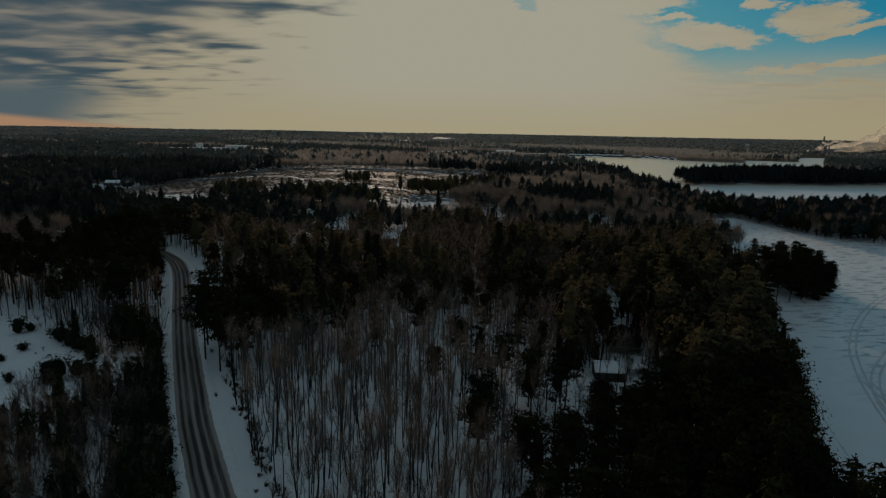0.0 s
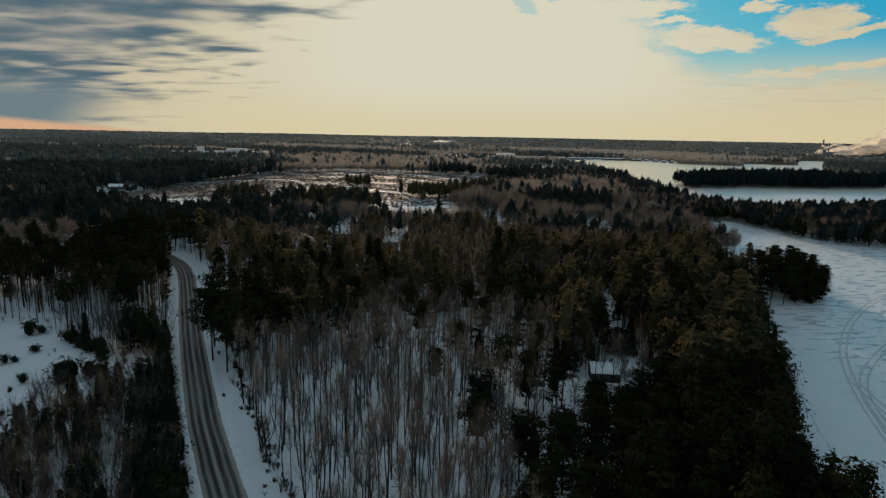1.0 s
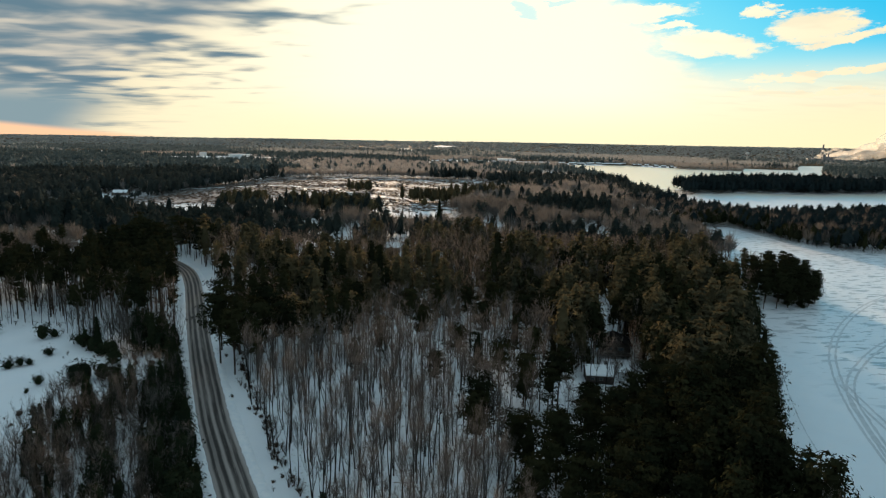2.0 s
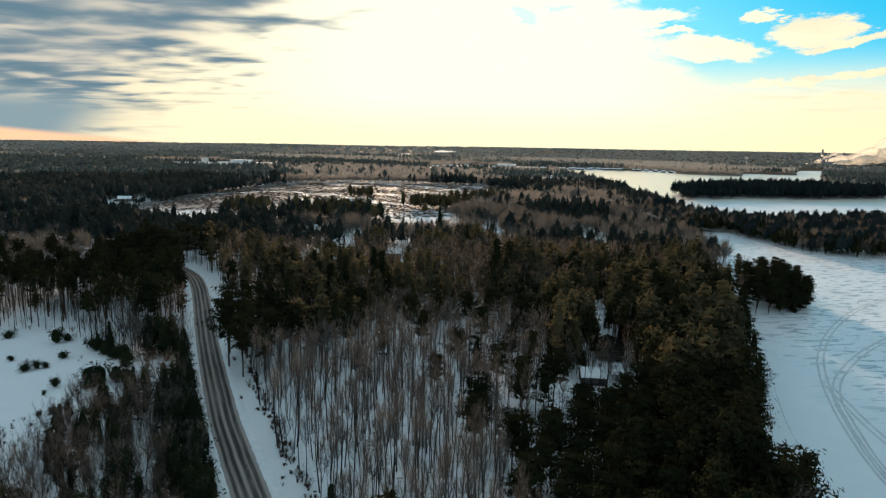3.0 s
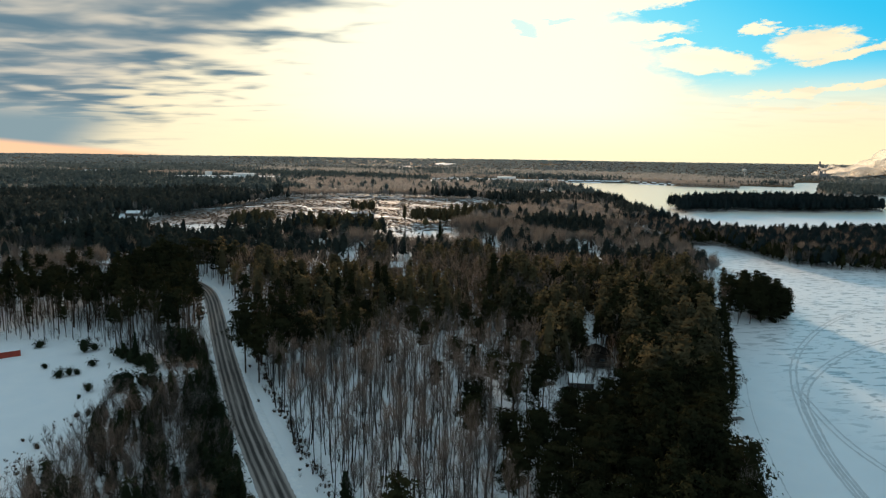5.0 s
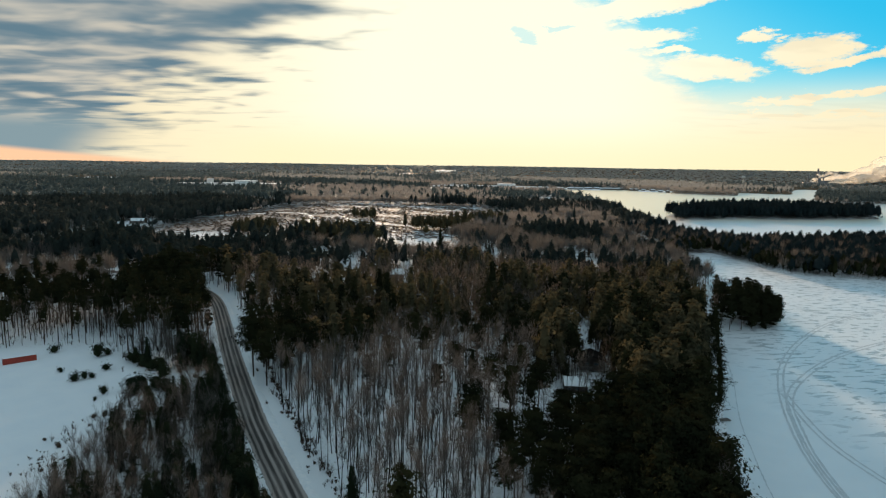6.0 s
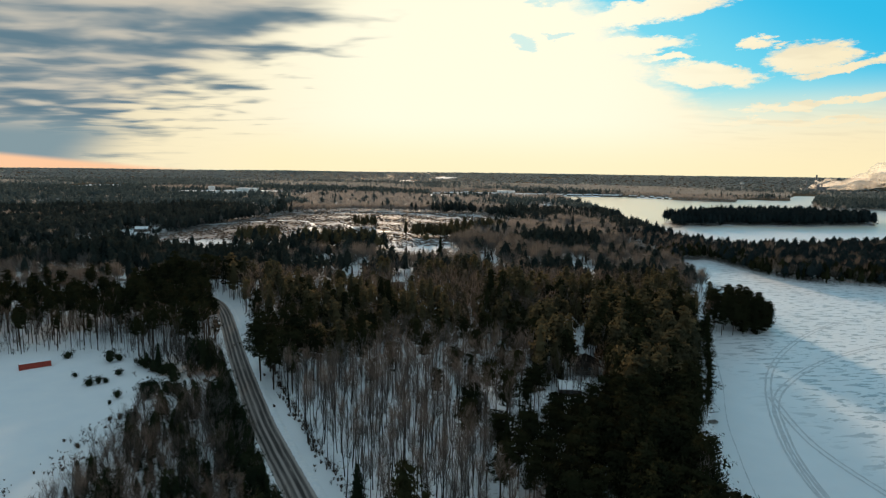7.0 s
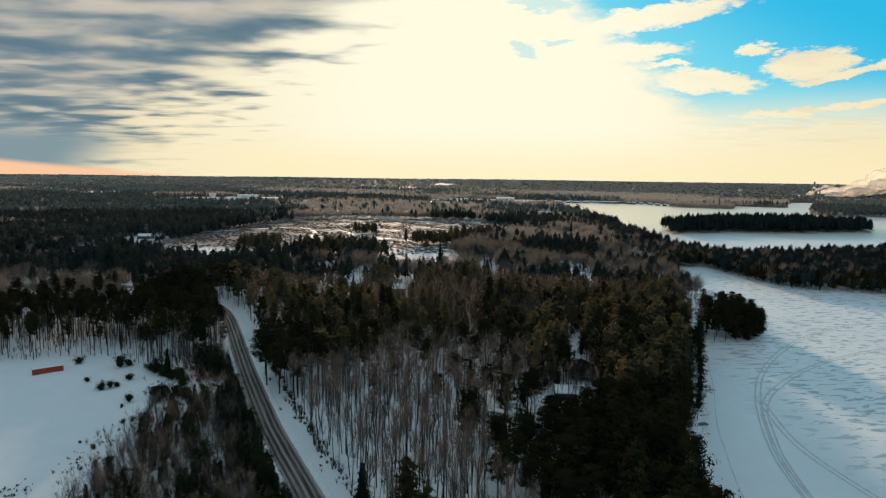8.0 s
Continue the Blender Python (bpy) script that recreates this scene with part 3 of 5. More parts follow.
def bare_shape(seed, tall, fork, limbs, twigs, width, spread=2.0, sides=5):
    """A leafless hardwood: slim stem, steep limbs and a haze of twigs."""
    rng = np.random.default_rng(seed)
    hs = np.linspace(0, 1, 7)
    bend = rng.normal(size=(2, 2)) * 0.7
    axis = np.stack([bend[0, 0] * hs ** 2 + bend[0, 1] * np.sin(hs * 4) * 0.4, bend[1, 0] * hs ** 2 + bend[1, 1] * np.sin(hs * 3) * 0.4, hs * tall], 1)
    axis[0, 2] = -0.5
    wood, starts = [tube(axis, 0.0075 * tall * (1.05 - hs) ** 0.75 + 0.012, sides)], []
    if seed % 2:
        f, a = rng.uniform(0.25, 0.5), rng.uniform(0, 6.28)
        base = np.array([np.interp(f * tall, axis[:, 2], axis[:, 0]), np.interp(f * tall, axis[:, 2], axis[:, 1]), f * tall])
        fork_to = base + (1.6 * math.cos(a), 1.6 * math.sin(a), 0.36 * tall)
        wood.append(tube([base, base * 0.55 + fork_to * 0.45 + (0.35 * math.cos(a), 0.35 * math.sin(a), 0), fork_to], [0.004 * tall, 0.003 * tall, 0.012], 4))
        starts += [(base * 0.3 + fork_to * 0.7, fork_to)] * 5
    for k in range(limbs):
        f = rng.uniform(fork, 0.95)
        base = np.array([np.interp(f * tall, axis[:, 2], axis[:, 0]), np.interp(f * tall, axis[:, 2], axis[:, 1]), f * tall])
        a, long = rng.uniform(0, 6.28), spread * (1.25 - f) * rng.uniform(0.8, 1.7) + 0.4
        out = np.array([math.cos(a), math.sin(a), 0])
        mid = base + out * long * 0.36 + (0, 0, long * 0.55)
        tip = base + out * long * 0.60 + (0, 0, long * 1.40)
        wood.append(tube([base, mid, tip], [0.036, 0.022, 0.008], 3))
        starts += [(base, mid), (mid, tip), (mid, tip)]
    starts += [(axis[5], axis[6]), (axis[4], axis[5])] * 3
    pick = rng.integers(0, len(starts), twigs)
    s = rng.uniform(0, 1, twigs)[:, None]
    a0, a1 = np.array([p[0] for p in starts])[pick], np.array([p[1] for p in starts])[pick]
    at = a0 + (a1 - a0) * s
    d = rng.normal(size=(twigs, 3)) * (0.42, 0.42, 0.35) + (0, 0, 0.70)
    return grown(wood), blades(at, at + d * rng.uniform(0.6, 1.5, twigs)[:, None], width, rng)


def bush_shape(seed, tall, wide, count, size):
    """A low dark evergreen bush with an uneven outline."""
    rng = np.random.default_rng(seed)
    wood, crown = [], []
    for k in range(7):
        a = rng.uniform(0, 6.28)
        tip = np.array([wide * 0.7 * math.cos(a), wide * 0.7 * math.sin(a), tall * rng.uniform(0.5, 1.0)])
        wood.append(tube([(0, 0, -0.3), tip * 0.5 + (0, 0, 0.1), tip], [0.07, 0.04, 0.01], 3))
        n = count // 7
        at = tip * rng.uniform(0.3, 1.05, n)[:, None] + rng.normal(size=(n, 3)) * (0.22 * wide, 0.22 * wide, 0.14 * tall)
        at[:, 2] = np.abs(at[:, 2])
        crown.append(tufts(rng, at, size, 0.8, 0.4, at - (0, 0, 0.2 * tall)))
    if count > 200:
        crown.append(core(rng, (0, 0), tall, 0.04, 0.86, lambda f: 0.42 * wide * math.sin(math.pi * (0.25 + 0.7 * f)) ** 0.7, 6, 3))
    return joined(wood), joined(crown)


def twig_bush_shape(seed, tall, wide, stems, twigs, width):
    """A clump of leafless brush."""
    rng = np.random.default_rng(seed)
    wood, ends = [], []
    for k in range(stems):
        a = rng.uniform(0, 6.28)
        tip = np.array([wide * rng.uniform(0.2, 1) * math.cos(a), wide * rng.uniform(0.2, 1) * math.sin(a), tall * rng.uniform(0.55, 1)])
        wood.append(tube([(0, 0, -0.3), tip * (0.35, 0.35, 0.55), tip], [0.035, 0.025, 0.006], 3))
        ends.append(tip)
    pick = np.array(ends)[rng.integers(0, stems, twigs)]
    at = pick * rng.uniform(0.35, 0.95, twigs)[:, None]
    d = rng.normal(size=(twigs, 3)) * (0.4, 0.4, 0.25) + (0, 0, 0.3)
    return grown(wood), blades(at, at + d * 0.35 * tall, width, rng)


def far_tree_shape(seed, tall, wide, count, size, cone, fill=0.72, sides=5, rings=2):
    """A distant conifer: a stem with an uneven, tapering crown of sprays."""
    rng = np.random.default_rng(seed)
    lo = 0.08 if cone else 0.20
    reach = lambda f: ((1 - f) ** 0.85 + 0.03 if cone else (0.65 + 0.35 * np.minimum(1, f * 3)) * (1 - f ** 1.5) ** 0.8 + 0.04)
    f = rng.uniform(0, 1, count) ** 0.9
    a = rng.uniform(0, 6.28, count)
    bulge = 1 + 0.28 * np.sin(a * 2 + f * 9 + seed) + 0.15 * np.sin(a * 3 - f * 14)
    r = wide * reach(f) * bulge * rng.uniform(0.68, 1.08, count)
    at = np.stack([r * np.cos(a), r * np.sin(a), tall * (lo + (0.98 - lo) * f)], 1)
    v, t = tufts(rng, at, size, 0.8, 0.42, at * (1, 1, 0) + (0, 0, 0.45 * wide) * (0.3 + f)[:, None])
    stem = tube([(0, 0, -0.5), (0, 0, tall * 0.97)], [0.012 * tall, 0.003 * tall], 3)
    inner = core(rng, (0, 0), tall, lo + 0.04, 0.94, lambda f: fill * wide * float(reach(f)), sides, rings)
    return stem, joined([(v, t), inner])


def far_bare_shape(seed, tall, wide, count, width):
    """A distant leafless hardwood: limbs fanning up from the stem into a soft dome."""
    rng = np.random.default_rng(seed)
    r, a = wide * np.sqrt(rng.uniform(0, 1, count)), rng.uniform(0, 6.28, count)
    dome = tall * (0.60 + 0.40 * np.sqrt(np.clip(1 - (r / wide) ** 2, 0, 1))) * rng.uniform(0.84, 1.03, count)
    tip = np.stack([r * np.cos(a), r * np.sin(a), dome], 1)
    at = np.stack([0.35 * tip[:, 0], 0.35 * tip[:, 1], dome * rng.uniform(0.38, 0.72, count)], 1) + rng.normal(size=(count, 3)) * 0.25
    stem = tube([(0, 0, -0.5), (0.2, 0.1, tall * 0.5), (0, 0, tall * 0.9)], [0.010 * tall, 0.007 * tall, 0.02], 3)
    return stem, blades(at, tip, width, rng)


def scatter(shapes, xs, ys, rng, low=0.8, high=1.2):
    """Copies of template shapes over the ground: wood and crown arrays with a tint for each tree."""
    out = [[], []]
    zs = ground_z(xs, ys)
    pick = rng.integers(0, len(shapes), len(xs))
    turn, size, tint = rng.uniform(0, 6.28, len(xs)), rng.uniform(low, high, len(xs)), rng.uniform(0, 1, len(xs))
    size *= 1 + 0.17 * wave(xs, ys, 44)
    girth = size * rng.uniform(0.85, 1.15, len(xs))
    for k, shape in enumerate(shapes):
        mine = np.nonzero(pick == k)[0]
        if not len(mine):
            continue
        for slot, (v, f) in enumerate(shape):
            c, s = np.cos(turn[mine])[:, None], np.sin(turn[mine])[:, None]
            w = girth[mine][:, None]
            x = (v[:, 0] * c - v[:, 1] * s) * w + xs[mine][:, None]
            y = (v[:, 0] * s + v[:, 1] * c) * w + ys[mine][:, None]
            z = v[:, 2] * size[mine][:, None] + zs[mine][:, None]
            faces = (f[None] + (np.arange(len(mine)) * len(v))[:, None, None]).reshape(-1, 3)
            out[slot].append((np.stack([x, y, z], 2).reshape(-1, 3), faces, np.repeat(tint[mine], len(v))))
    result = []
    for group in out:
        count, verts, faces, tints = 0, [], [], []
        for v, f, t in group:
            verts.append(v), faces.append(f + count), tints.append(t)
            count += len(v)
        result.append((np.vstack(verts), np.vstack(faces), np.concatenate(tints)))
    return result


def woods(name, shapes, xs, ys, seed, wood_mat, crown_mat, label, low=0.8, high=1.2):
    """A stand of trees too many to count, as one thing with its stems and its crowns."""
    if not len(xs):
        return None
    stems, crowns = scatter(shapes, xs, ys, np.random.default_rng(seed), low, high)
    root = tagged(new(name), label, "trees", kind="stuff")
    if wood_mat:
        tagged(mesh_part("stems", mesh_of("stems", stems[0], stems[1], wood_mat, stems[2]), root), kind="stuff")
    tagged(mesh_part("crowns", mesh_of("crowns", crowns[0], crowns[1], crown_mat, crowns[2]), root), kind="stuff")
    return root


# ---- ground, frozen lake and road ----
def build_ground():
    fan = np.radians(np.concatenate([np.linspace(-56, 56, 381), np.linspace(57.5, 302.5, 164)]))
    ring = np.concatenate([[0.01], np.arange(2.5, 51, 2.5), np.geomspace(52, 700, 170), np.geomspace(714, 4930, 50)])
    a, r = np.meshgrid(fan, ring)
    x, y = r * np.sin(a), r * np.cos(a) - 20
    z = ground_z(x, y)
    rows, cols = x.shape
    i = np.arange(rows - 1)[:, None] * cols + np.arange(cols)[None]
    j = np.arange(rows - 1)[:, None] * cols + (np.arange(cols)[None] + 1) % cols
    faces = np.stack([i, i + cols, j + cols, j], 2).reshape(-1, 4)
    me = shade_smooth(mesh_of("ground", np.stack([x, y, z], 2).reshape(-1, 3), faces, SNOW_GROUND))
    x, y = x.ravel(), y.ravel()
    open_land = np.minimum(shore(x, y, FIELD), line_distance(x, y, ROAD)[0] - 9)
    far_floor = 1 + smooth(np.hypot(x, y + 20), 330, 620) + smooth(np.hypot(x, y + 20), 1500, 2500)
    point_attribute(me, "litter", smooth(open_land, -1, 6) * np.where(bare_ground(x, y) | inside(x, y, MARSH), 0.3, far_floor))
    point_attribute(me, "marsh", smooth(shore(x, y, MARSH), 60, -8) * smooth(y - 10 * wave(x, y, 40), 552, 606))
    return tagged(new("ground", me), "snow covered forest floor with leaf litter and brown sedge", "ground", kind="structure")


def build_lake():
    xs, ys = np.meshgrid(np.linspace(40, 2000, 60), np.linspace(-300, 2300, 80))
    n = xs.shape[1]
    i = (np.arange(xs.shape[0] - 1)[:, None] * n + np.arange(n - 1)[None]).ravel()
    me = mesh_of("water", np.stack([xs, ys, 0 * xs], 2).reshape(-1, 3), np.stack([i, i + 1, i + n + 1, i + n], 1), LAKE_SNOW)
    return tagged(new("water", me), "frozen lake under wind-streaked snow", "frozen lake", kind="structure")


def resample(line, step):
    """Evenly spaced places along a line, rounded at its corners, with the way to the right at each."""
    line = np.asarray(line, float)
    for _ in range(3):
        cut = np.empty((2 * len(line) - 2, 2))
        cut[0::2], cut[1::2] = 0.75 * line[:-1] + 0.25 * line[1:], 0.25 * line[:-1] + 0.75 * line[1:]
        line = np.vstack([line[:1], cut, line[-1:]])
    run = np.concatenate([[0], np.cumsum(np.hypot(*np.diff(line, axis=0).T))])
    s = np.arange(0, run[-1], step)
    p = np.stack([np.interp(s, run, line[:, 0]), np.interp(s, run, line[:, 1])], 1)
    d = np.gradient(p, axis=0)
    d /= np.hypot(d[:, 0], d[:, 1])[:, None]
    return s, p, np.stack([d[:, 1], -d[:, 0]], 1)


def ribbon(name, line, offsets, heights, mat, step, level, jitter=0.0, seed=0):
    """A strip laid along a line: a cross-section of offsets and heights, with its own across and along measure as UV."""
    rng = np.random.default_rng(seed)
    s, p, right = resample(line, step)
    o = np.asarray(offsets, float)[None] + rng.normal(size=(len(s), len(offsets))) * jitter
    h = np.asarray(heights, float)[None] + rng.normal(size=(len(s), len(offsets))) * jitter * 0.35 * (np.asarray(heights)[None] > 0.05)
    x, y = p[:, :1] + right[:, :1] * o, p[:, 1:] + right[:, 1:] * o
    z = level(x, y) + h
    n = len(offsets)
    i = (np.arange(len(s) - 1)[:, None] * n + np.arange(n - 1)[None]).ravel()
    faces = np.stack([i, i + 1, i + n + 1, i + n], 1)
    me = shade_smooth(mesh_of(name, np.stack([x, y, z], 2).reshape(-1, 3), faces, mat))
    uv = np.stack([o, np.repeat(s[:, None], n, 1)], 2).reshape(-1, 2)
    me.uv_layers.new(name="across").data.foreach_set("uv", uv[faces.ravel()].ravel().astype(np.float32))
    return me


ROAD_Z = 1.2


def build_road():
    flat = lambda x, y: np.full(np.shape(x), ROAD_Z)
    me = ribbon("road", ROAD, [-3.9, -3.0, -1.8, -0.6, 0.6, 1.8, 3.0, 3.9], [-0.04, 0.02, 0.06, 0.09, 0.09, 0.06, 0.02, -0.04], ROAD_MAT, 2.0, flat)
    road = tagged(new("road", me), "two-lane asphalt road with wheel tracks through slush", "road", kind="structure")
    for side in (-1, 1):
        offsets, heights = [3.5, 3.9, 4.4, 5.0, 5.9, 7.8], [-0.1, 0.10, 0.34, 0.26, 0.08, -0.9]
        if side < 0:
            offsets, heights = [-o for o in reversed(offsets)], list(reversed(heights))
        bank = ribbon("snow_bank", ROAD, offsets, heights, CLEAN_SNOW, 1.2, flat, 0.10, 5 + side)
        tagged(mesh_part("snow_bank", bank, road), "ploughed snow ridge along the asphalt")
    return road


ground, lake, road = build_ground(), build_lake(), build_road()


# ---- where the trees stand ----
def jittered(rng, x0, x1, y0, y1, step):
    xs, ys = np.meshgrid(np.arange(x0, x1, step), np.arange(y0, y1, step))
    xs, ys = xs.ravel() + rng.uniform(-0.48, 0.48, xs.size) * step, ys.ravel() + rng.uniform(-0.48, 0.48, ys.size) * step
    return xs, ys


def wooded(xs, ys):
    """Places where trees may stand: off the road, the lakes, the field, the marsh and the yard."""
    d, along, side = line_distance(xs, ys, ROAD)
    ok = d > np.where(side > 0, 9.0, 6.6)
    ok &= lake_distance(xs, ys) > 1.5
    ok &= ~inside(xs, ys, FIELD) & ~inside(xs, ys, MARSH) & ~inside(xs, ys, YARD)
    return ok


# single conifers that stand out among the aspens, on the shore and by the yard: x, y, height
HEROES = [(20.5, 134.2, 15), (28.3, 135.7, 15), (14.9, 102.1, 15), (22.9, 99.9, 16), (16.3, 80.7, 16), (33.5, 111.4, 15), (39.2, 116.3, 14), (44.3, 122.5, 15), (28.3, 68.6, 16), (46.3, 111.4, 16), (40.0, 93.3, 16), (32.9, 86.2, 16), (7.0, 108.0, 16), (22.4, 84.1, 15), (50.4, 126.2, 17),
          (-20, 165, 15), (-8, 172, 16), (4, 160, 14), (12, 178, 16), (-30, 180, 17), (22, 170, 15), (-12, 190, 17), (8, 195, 17), (28, 190, 17),
          (-2, 140, 13), (-25, 150, 13), (15, 145, 14), (26, 155, 15), (-38, 165, 16), (-33, 196, 17), (-3, 203, 18), (18, 202, 17),
          (7.5, 113, 17), (20, 127, 17.5), (29, 133, 17), (16.5, 96.5, 16), (22.5, 97, 16.5), (19, 88, 15), (26, 90, 15.5), (37.5, 109, 16),
          (9, 150, 15), (90, 156, 14), (96, 172, 15), (82, 134, 13), (85, 146, 15), (72, 114, 14), (77, 125, 15), (105, 195, 16), (110, 205, 15), (62, 191, 20), (68, 180, 19), (43, 186, 18), (40, 177, 18), (66, 170, 18), (43, 104, 17), (46, 111, 15), (41, 96, 17), (35, 92, 16), (45, 120, 12), (50, 124, 12), (54, 130, 10), (30, 103, 16), (28, 76, 16), (33, 79, 16), (37, 84, 17), (31, 86, 15), (38, 92, 17), (34, 70, 16), (29, 67, 15), (39, 75, 17), (24, 72, 15), (33, 98, 16), (38, 101, 17), (20, 76, 14), (33, 120, 13), (26, 82, 16), (14, 80, 13), (36, 128, 10), (-67, 160, 22), (-71, 172, 23), (-64, 168, 22),
          (-58, 175, 21), (-60, 152, 20), (-55, 158, 21), (-48, 162, 20), (-42, 170, 19), (-138, 272, 21), (-142, 283, 22), (-148, 293, 23), (-154, 303, 22), (-151, 285, 21), (-159, 296, 22), (-165, 312, 22), (-126, 300, 20), (-128, 312, 20), (-138, 316, 21), (-146, 326, 21), (-134, 324, 20), (-154, 334, 21),
          (86, 137, 11), (92.5, 152, 12), (101, 172, 13), (107.5, 190, 14), (116, 210, 14), (122, 226, 15), (127, 236, 14), (133, 250, 15)]
# the wooded tip of the shore
TIP = [(138, 247, 15), (144, 248, 17), (150, 250, 18), (156, 252, 17), (162, 255, 16), (167, 259, 15), (170, 265, 13), (142, 254, 19), (149, 256, 20), (156, 259, 20),
       (163, 263, 18), (167, 270, 15), (154, 266, 21), (147, 263, 20), (160, 271, 19), (152, 274, 20), (164, 277, 16), (170, 273, 12), (137, 254, 15), (144, 271, 18),
       (157, 281, 17), (140, 262, 18), (169, 280, 12)]
rng = np.random.default_rng(11)
# the aspen stand beside the road
ax, ay = jittered(rng, -90, 50, 40, 220, 3.5)
hero_xy = np.array(HEROES)[:, :2]
keep = np.min(np.hypot(ax[:, None] - hero_xy[:, 0], ay[:, None] + 2 - hero_xy[:, 1]), 1) > 3.6
gap = hero_xy[:, 1] - ay[:, None]
keep &= ~np.any((np.abs(ax[:, None] - hero_xy[:, 0]) < 2.6) & (gap > 0) & (gap < 10), 1)
keep &= wooded(ax, ay) & inside(ax, ay, ASPENS) & (rng.random(len(ax)) < 0.82 + 0.35 * wave(ax, ay, 6))
ax, ay = ax[keep], ay[keep]
# the near mixed woods
mx, my = jittered(rng, -330, 330, 25, 380, 5.0)
radius = np.hypot(mx, my + 20)
lake_d = lake_distance(mx, my)
keep = wooded(mx, my) & ~inside(mx, my, ASPENS) & (radius < 380) & (np.abs(np.arctan2(mx, my + 75)) < 0.80) & ~bare_ground(mx, my)
keep &= (lake_d > np.where(my < 150, 10.5, np.where(my < 240, 6.5, 2.5))) & (np.hypot(mx - 150, my - 262) > 24)
road_d, _, road_side = line_distance(mx, my, ROAD)
low_strip = (road_side < 0) & (my < 172)
keep &= ~low_strip
mx, my, road_d, left = mx[keep], my[keep], road_d[keep], road_side[keep] < 0
patch = wave(mx, my, 34) + 0.4 * wave(mx, my, 13)
hard = np.where(left, np.where(my < 205, 0.62, np.where(my < 285, 0.30, 0.30 + 0.4 * (patch > 0.1))), 0.34 + 0.40 * (patch > 0.0))
hard = np.where(left & (mx < -170) & (my > 258), 0.62, hard)
hard = np.where(~left & (my > 212) & (mx < 115), hard + 0.12 + 0.25 * smooth(my, 250, 330), hard)
hard = np.where(~left & (mx > 20) & (my < 235), np.where(my > 190, 0.30, 0.06), hard)
is_hard = rng.random(len(mx)) < hard
px, py = mx[~is_hard], my[~is_hard]
yx, yy = jittered(rng, 30, 70, 100, 195, 7.5)
keep = (inside(yx, yy, YARD) | (yx < 47) & (yy < 152)) & ~((np.abs(yx - 45.4) < 6) & (np.abs(yy - 154) < 6)) & ~((np.abs(yx - 55) < 7) & (np.abs(yy - 174) < 11))
keep &= ~inside(yx, yy, ASPENS) & (np.hypot(yx - 53.5, yy - 157.5) > 4)
hx, hy = np.concatenate([ax, yx[keep], mx[is_hard]]), np.concatenate([ay, yy[keep], my[is_hard]])
veiled = np.min(np.hypot(hx[:, None] - hero_xy[:, 0], hy[:, None] - hero_xy[:, 1]), 1) < 3.6
gap = hero_xy[:, 1] - hy[:, None]
veiled |= np.any((np.abs(hx[:, None] - hero_xy[:, 0]) < 3.0) & (gap > 0) & (gap < 13), 1)
veiled &= (hx > 0) & (hy < 150)
hx, hy = hx[~veiled], hy[~veiled]
# denser conifers along the near shore
sx, sy = jittered(rng, 30, 130, 40, 240, 4.4)
keep = wooded(sx, sy) & ~inside(sx, sy, ASPENS) & (lake_distance(sx, sy) < 50) & (lake_distance(sx, sy) > np.where(sy < 150, 10.0, 6.5)) & (sx > 34)
px, py = np.concatenate([px, sx[keep]]), np.concatenate([py, sy[keep]])
# more stems in the pine stand behind the field
sx, sy = jittered(rng, -290, -100, 222, 330, 6.5)
d, _, s = line_distance(sx, sy, ROAD)
keep = (d > 8) & (s < 0) & ~bare_ground(sx, sy) & ((sx > -165) | (sy < 255))
px, py = np.concatenate([px, sx[keep]]), np.concatenate([py, sy[keep]])
keep = ~((px > 28) & (px < 58) & (py > 116) & (py < 153)) & ~((px > 0) & (px < 40) & (py < 120)) & ~((px > 26) & (px < 47) & (py > 90) & (py < 153))
px, py = px[keep], py[keep]
# the low, mixed strip between the road and the field
lx, ly = jittered(rng, -125, 10, 45, 175, 2.45)
d, _, s = line_distance(lx, ly, ROAD)
keep = (s < 0) & (d > 6.6) & (shore(lx, ly, FIELD) > np.where(ly < 140, 7.5, 2.5)) & (lx > -135)
lx, ly, ld = lx[keep], ly[keep], d[keep]
kind = rng.random(len(lx))
low_pine = (kind < np.where(ld < 14, 0.82, 0.22))
low_bare = ~low_pine & (kind > 0.45)
low_bush = ~low_pine & ~low_bare

PINES = [pine_shape(1, 21, 0.45, 4.7, 24, 0.52, 6, 1.15), pine_shape(2, 23, 0.50, 4.4, 24, 0.52, 6, 1.15, True, 2.2), pine_shape(3, 18, 0.40, 4.6, 24, 0.52, 6, 1.15),
         pine_shape(4, 20, 0.55, 4.3, 24, 0.52, 6, 1.15, True, 2.4), pine_shape(8, 19, 0.44, 5.0, 24, 0.52, 6, 1.15)]
HERO_PINES = [pine_shape(12, 17, 0.46, 5.6, 64, 0.42, 6, 1.05, True, 2.2), pine_shape(13, 18, 0.50, 5.3, 64, 0.42, 6, 1.05, True, 1.9), pine_shape(14, 16, 0.44, 5.8, 64, 0.42, 6, 1.05, True, 2.5)]
PLUME_PINES = [pine_shape(41, 16, 0.24, 5.2, 64, 0.38, 6, 1.7), pine_shape(42, 17, 0.28, 4.9, 64, 0.38, 6, 1.8)]
TIP_PINES = [pine_shape(9, 17, 0.05, 4.9, 60, 0.42, 6, 1.05, True, 2.6), pine_shape(10, 18, 0.10, 4.7, 60, 0.42, 6, 1.05, True, 2.2)]
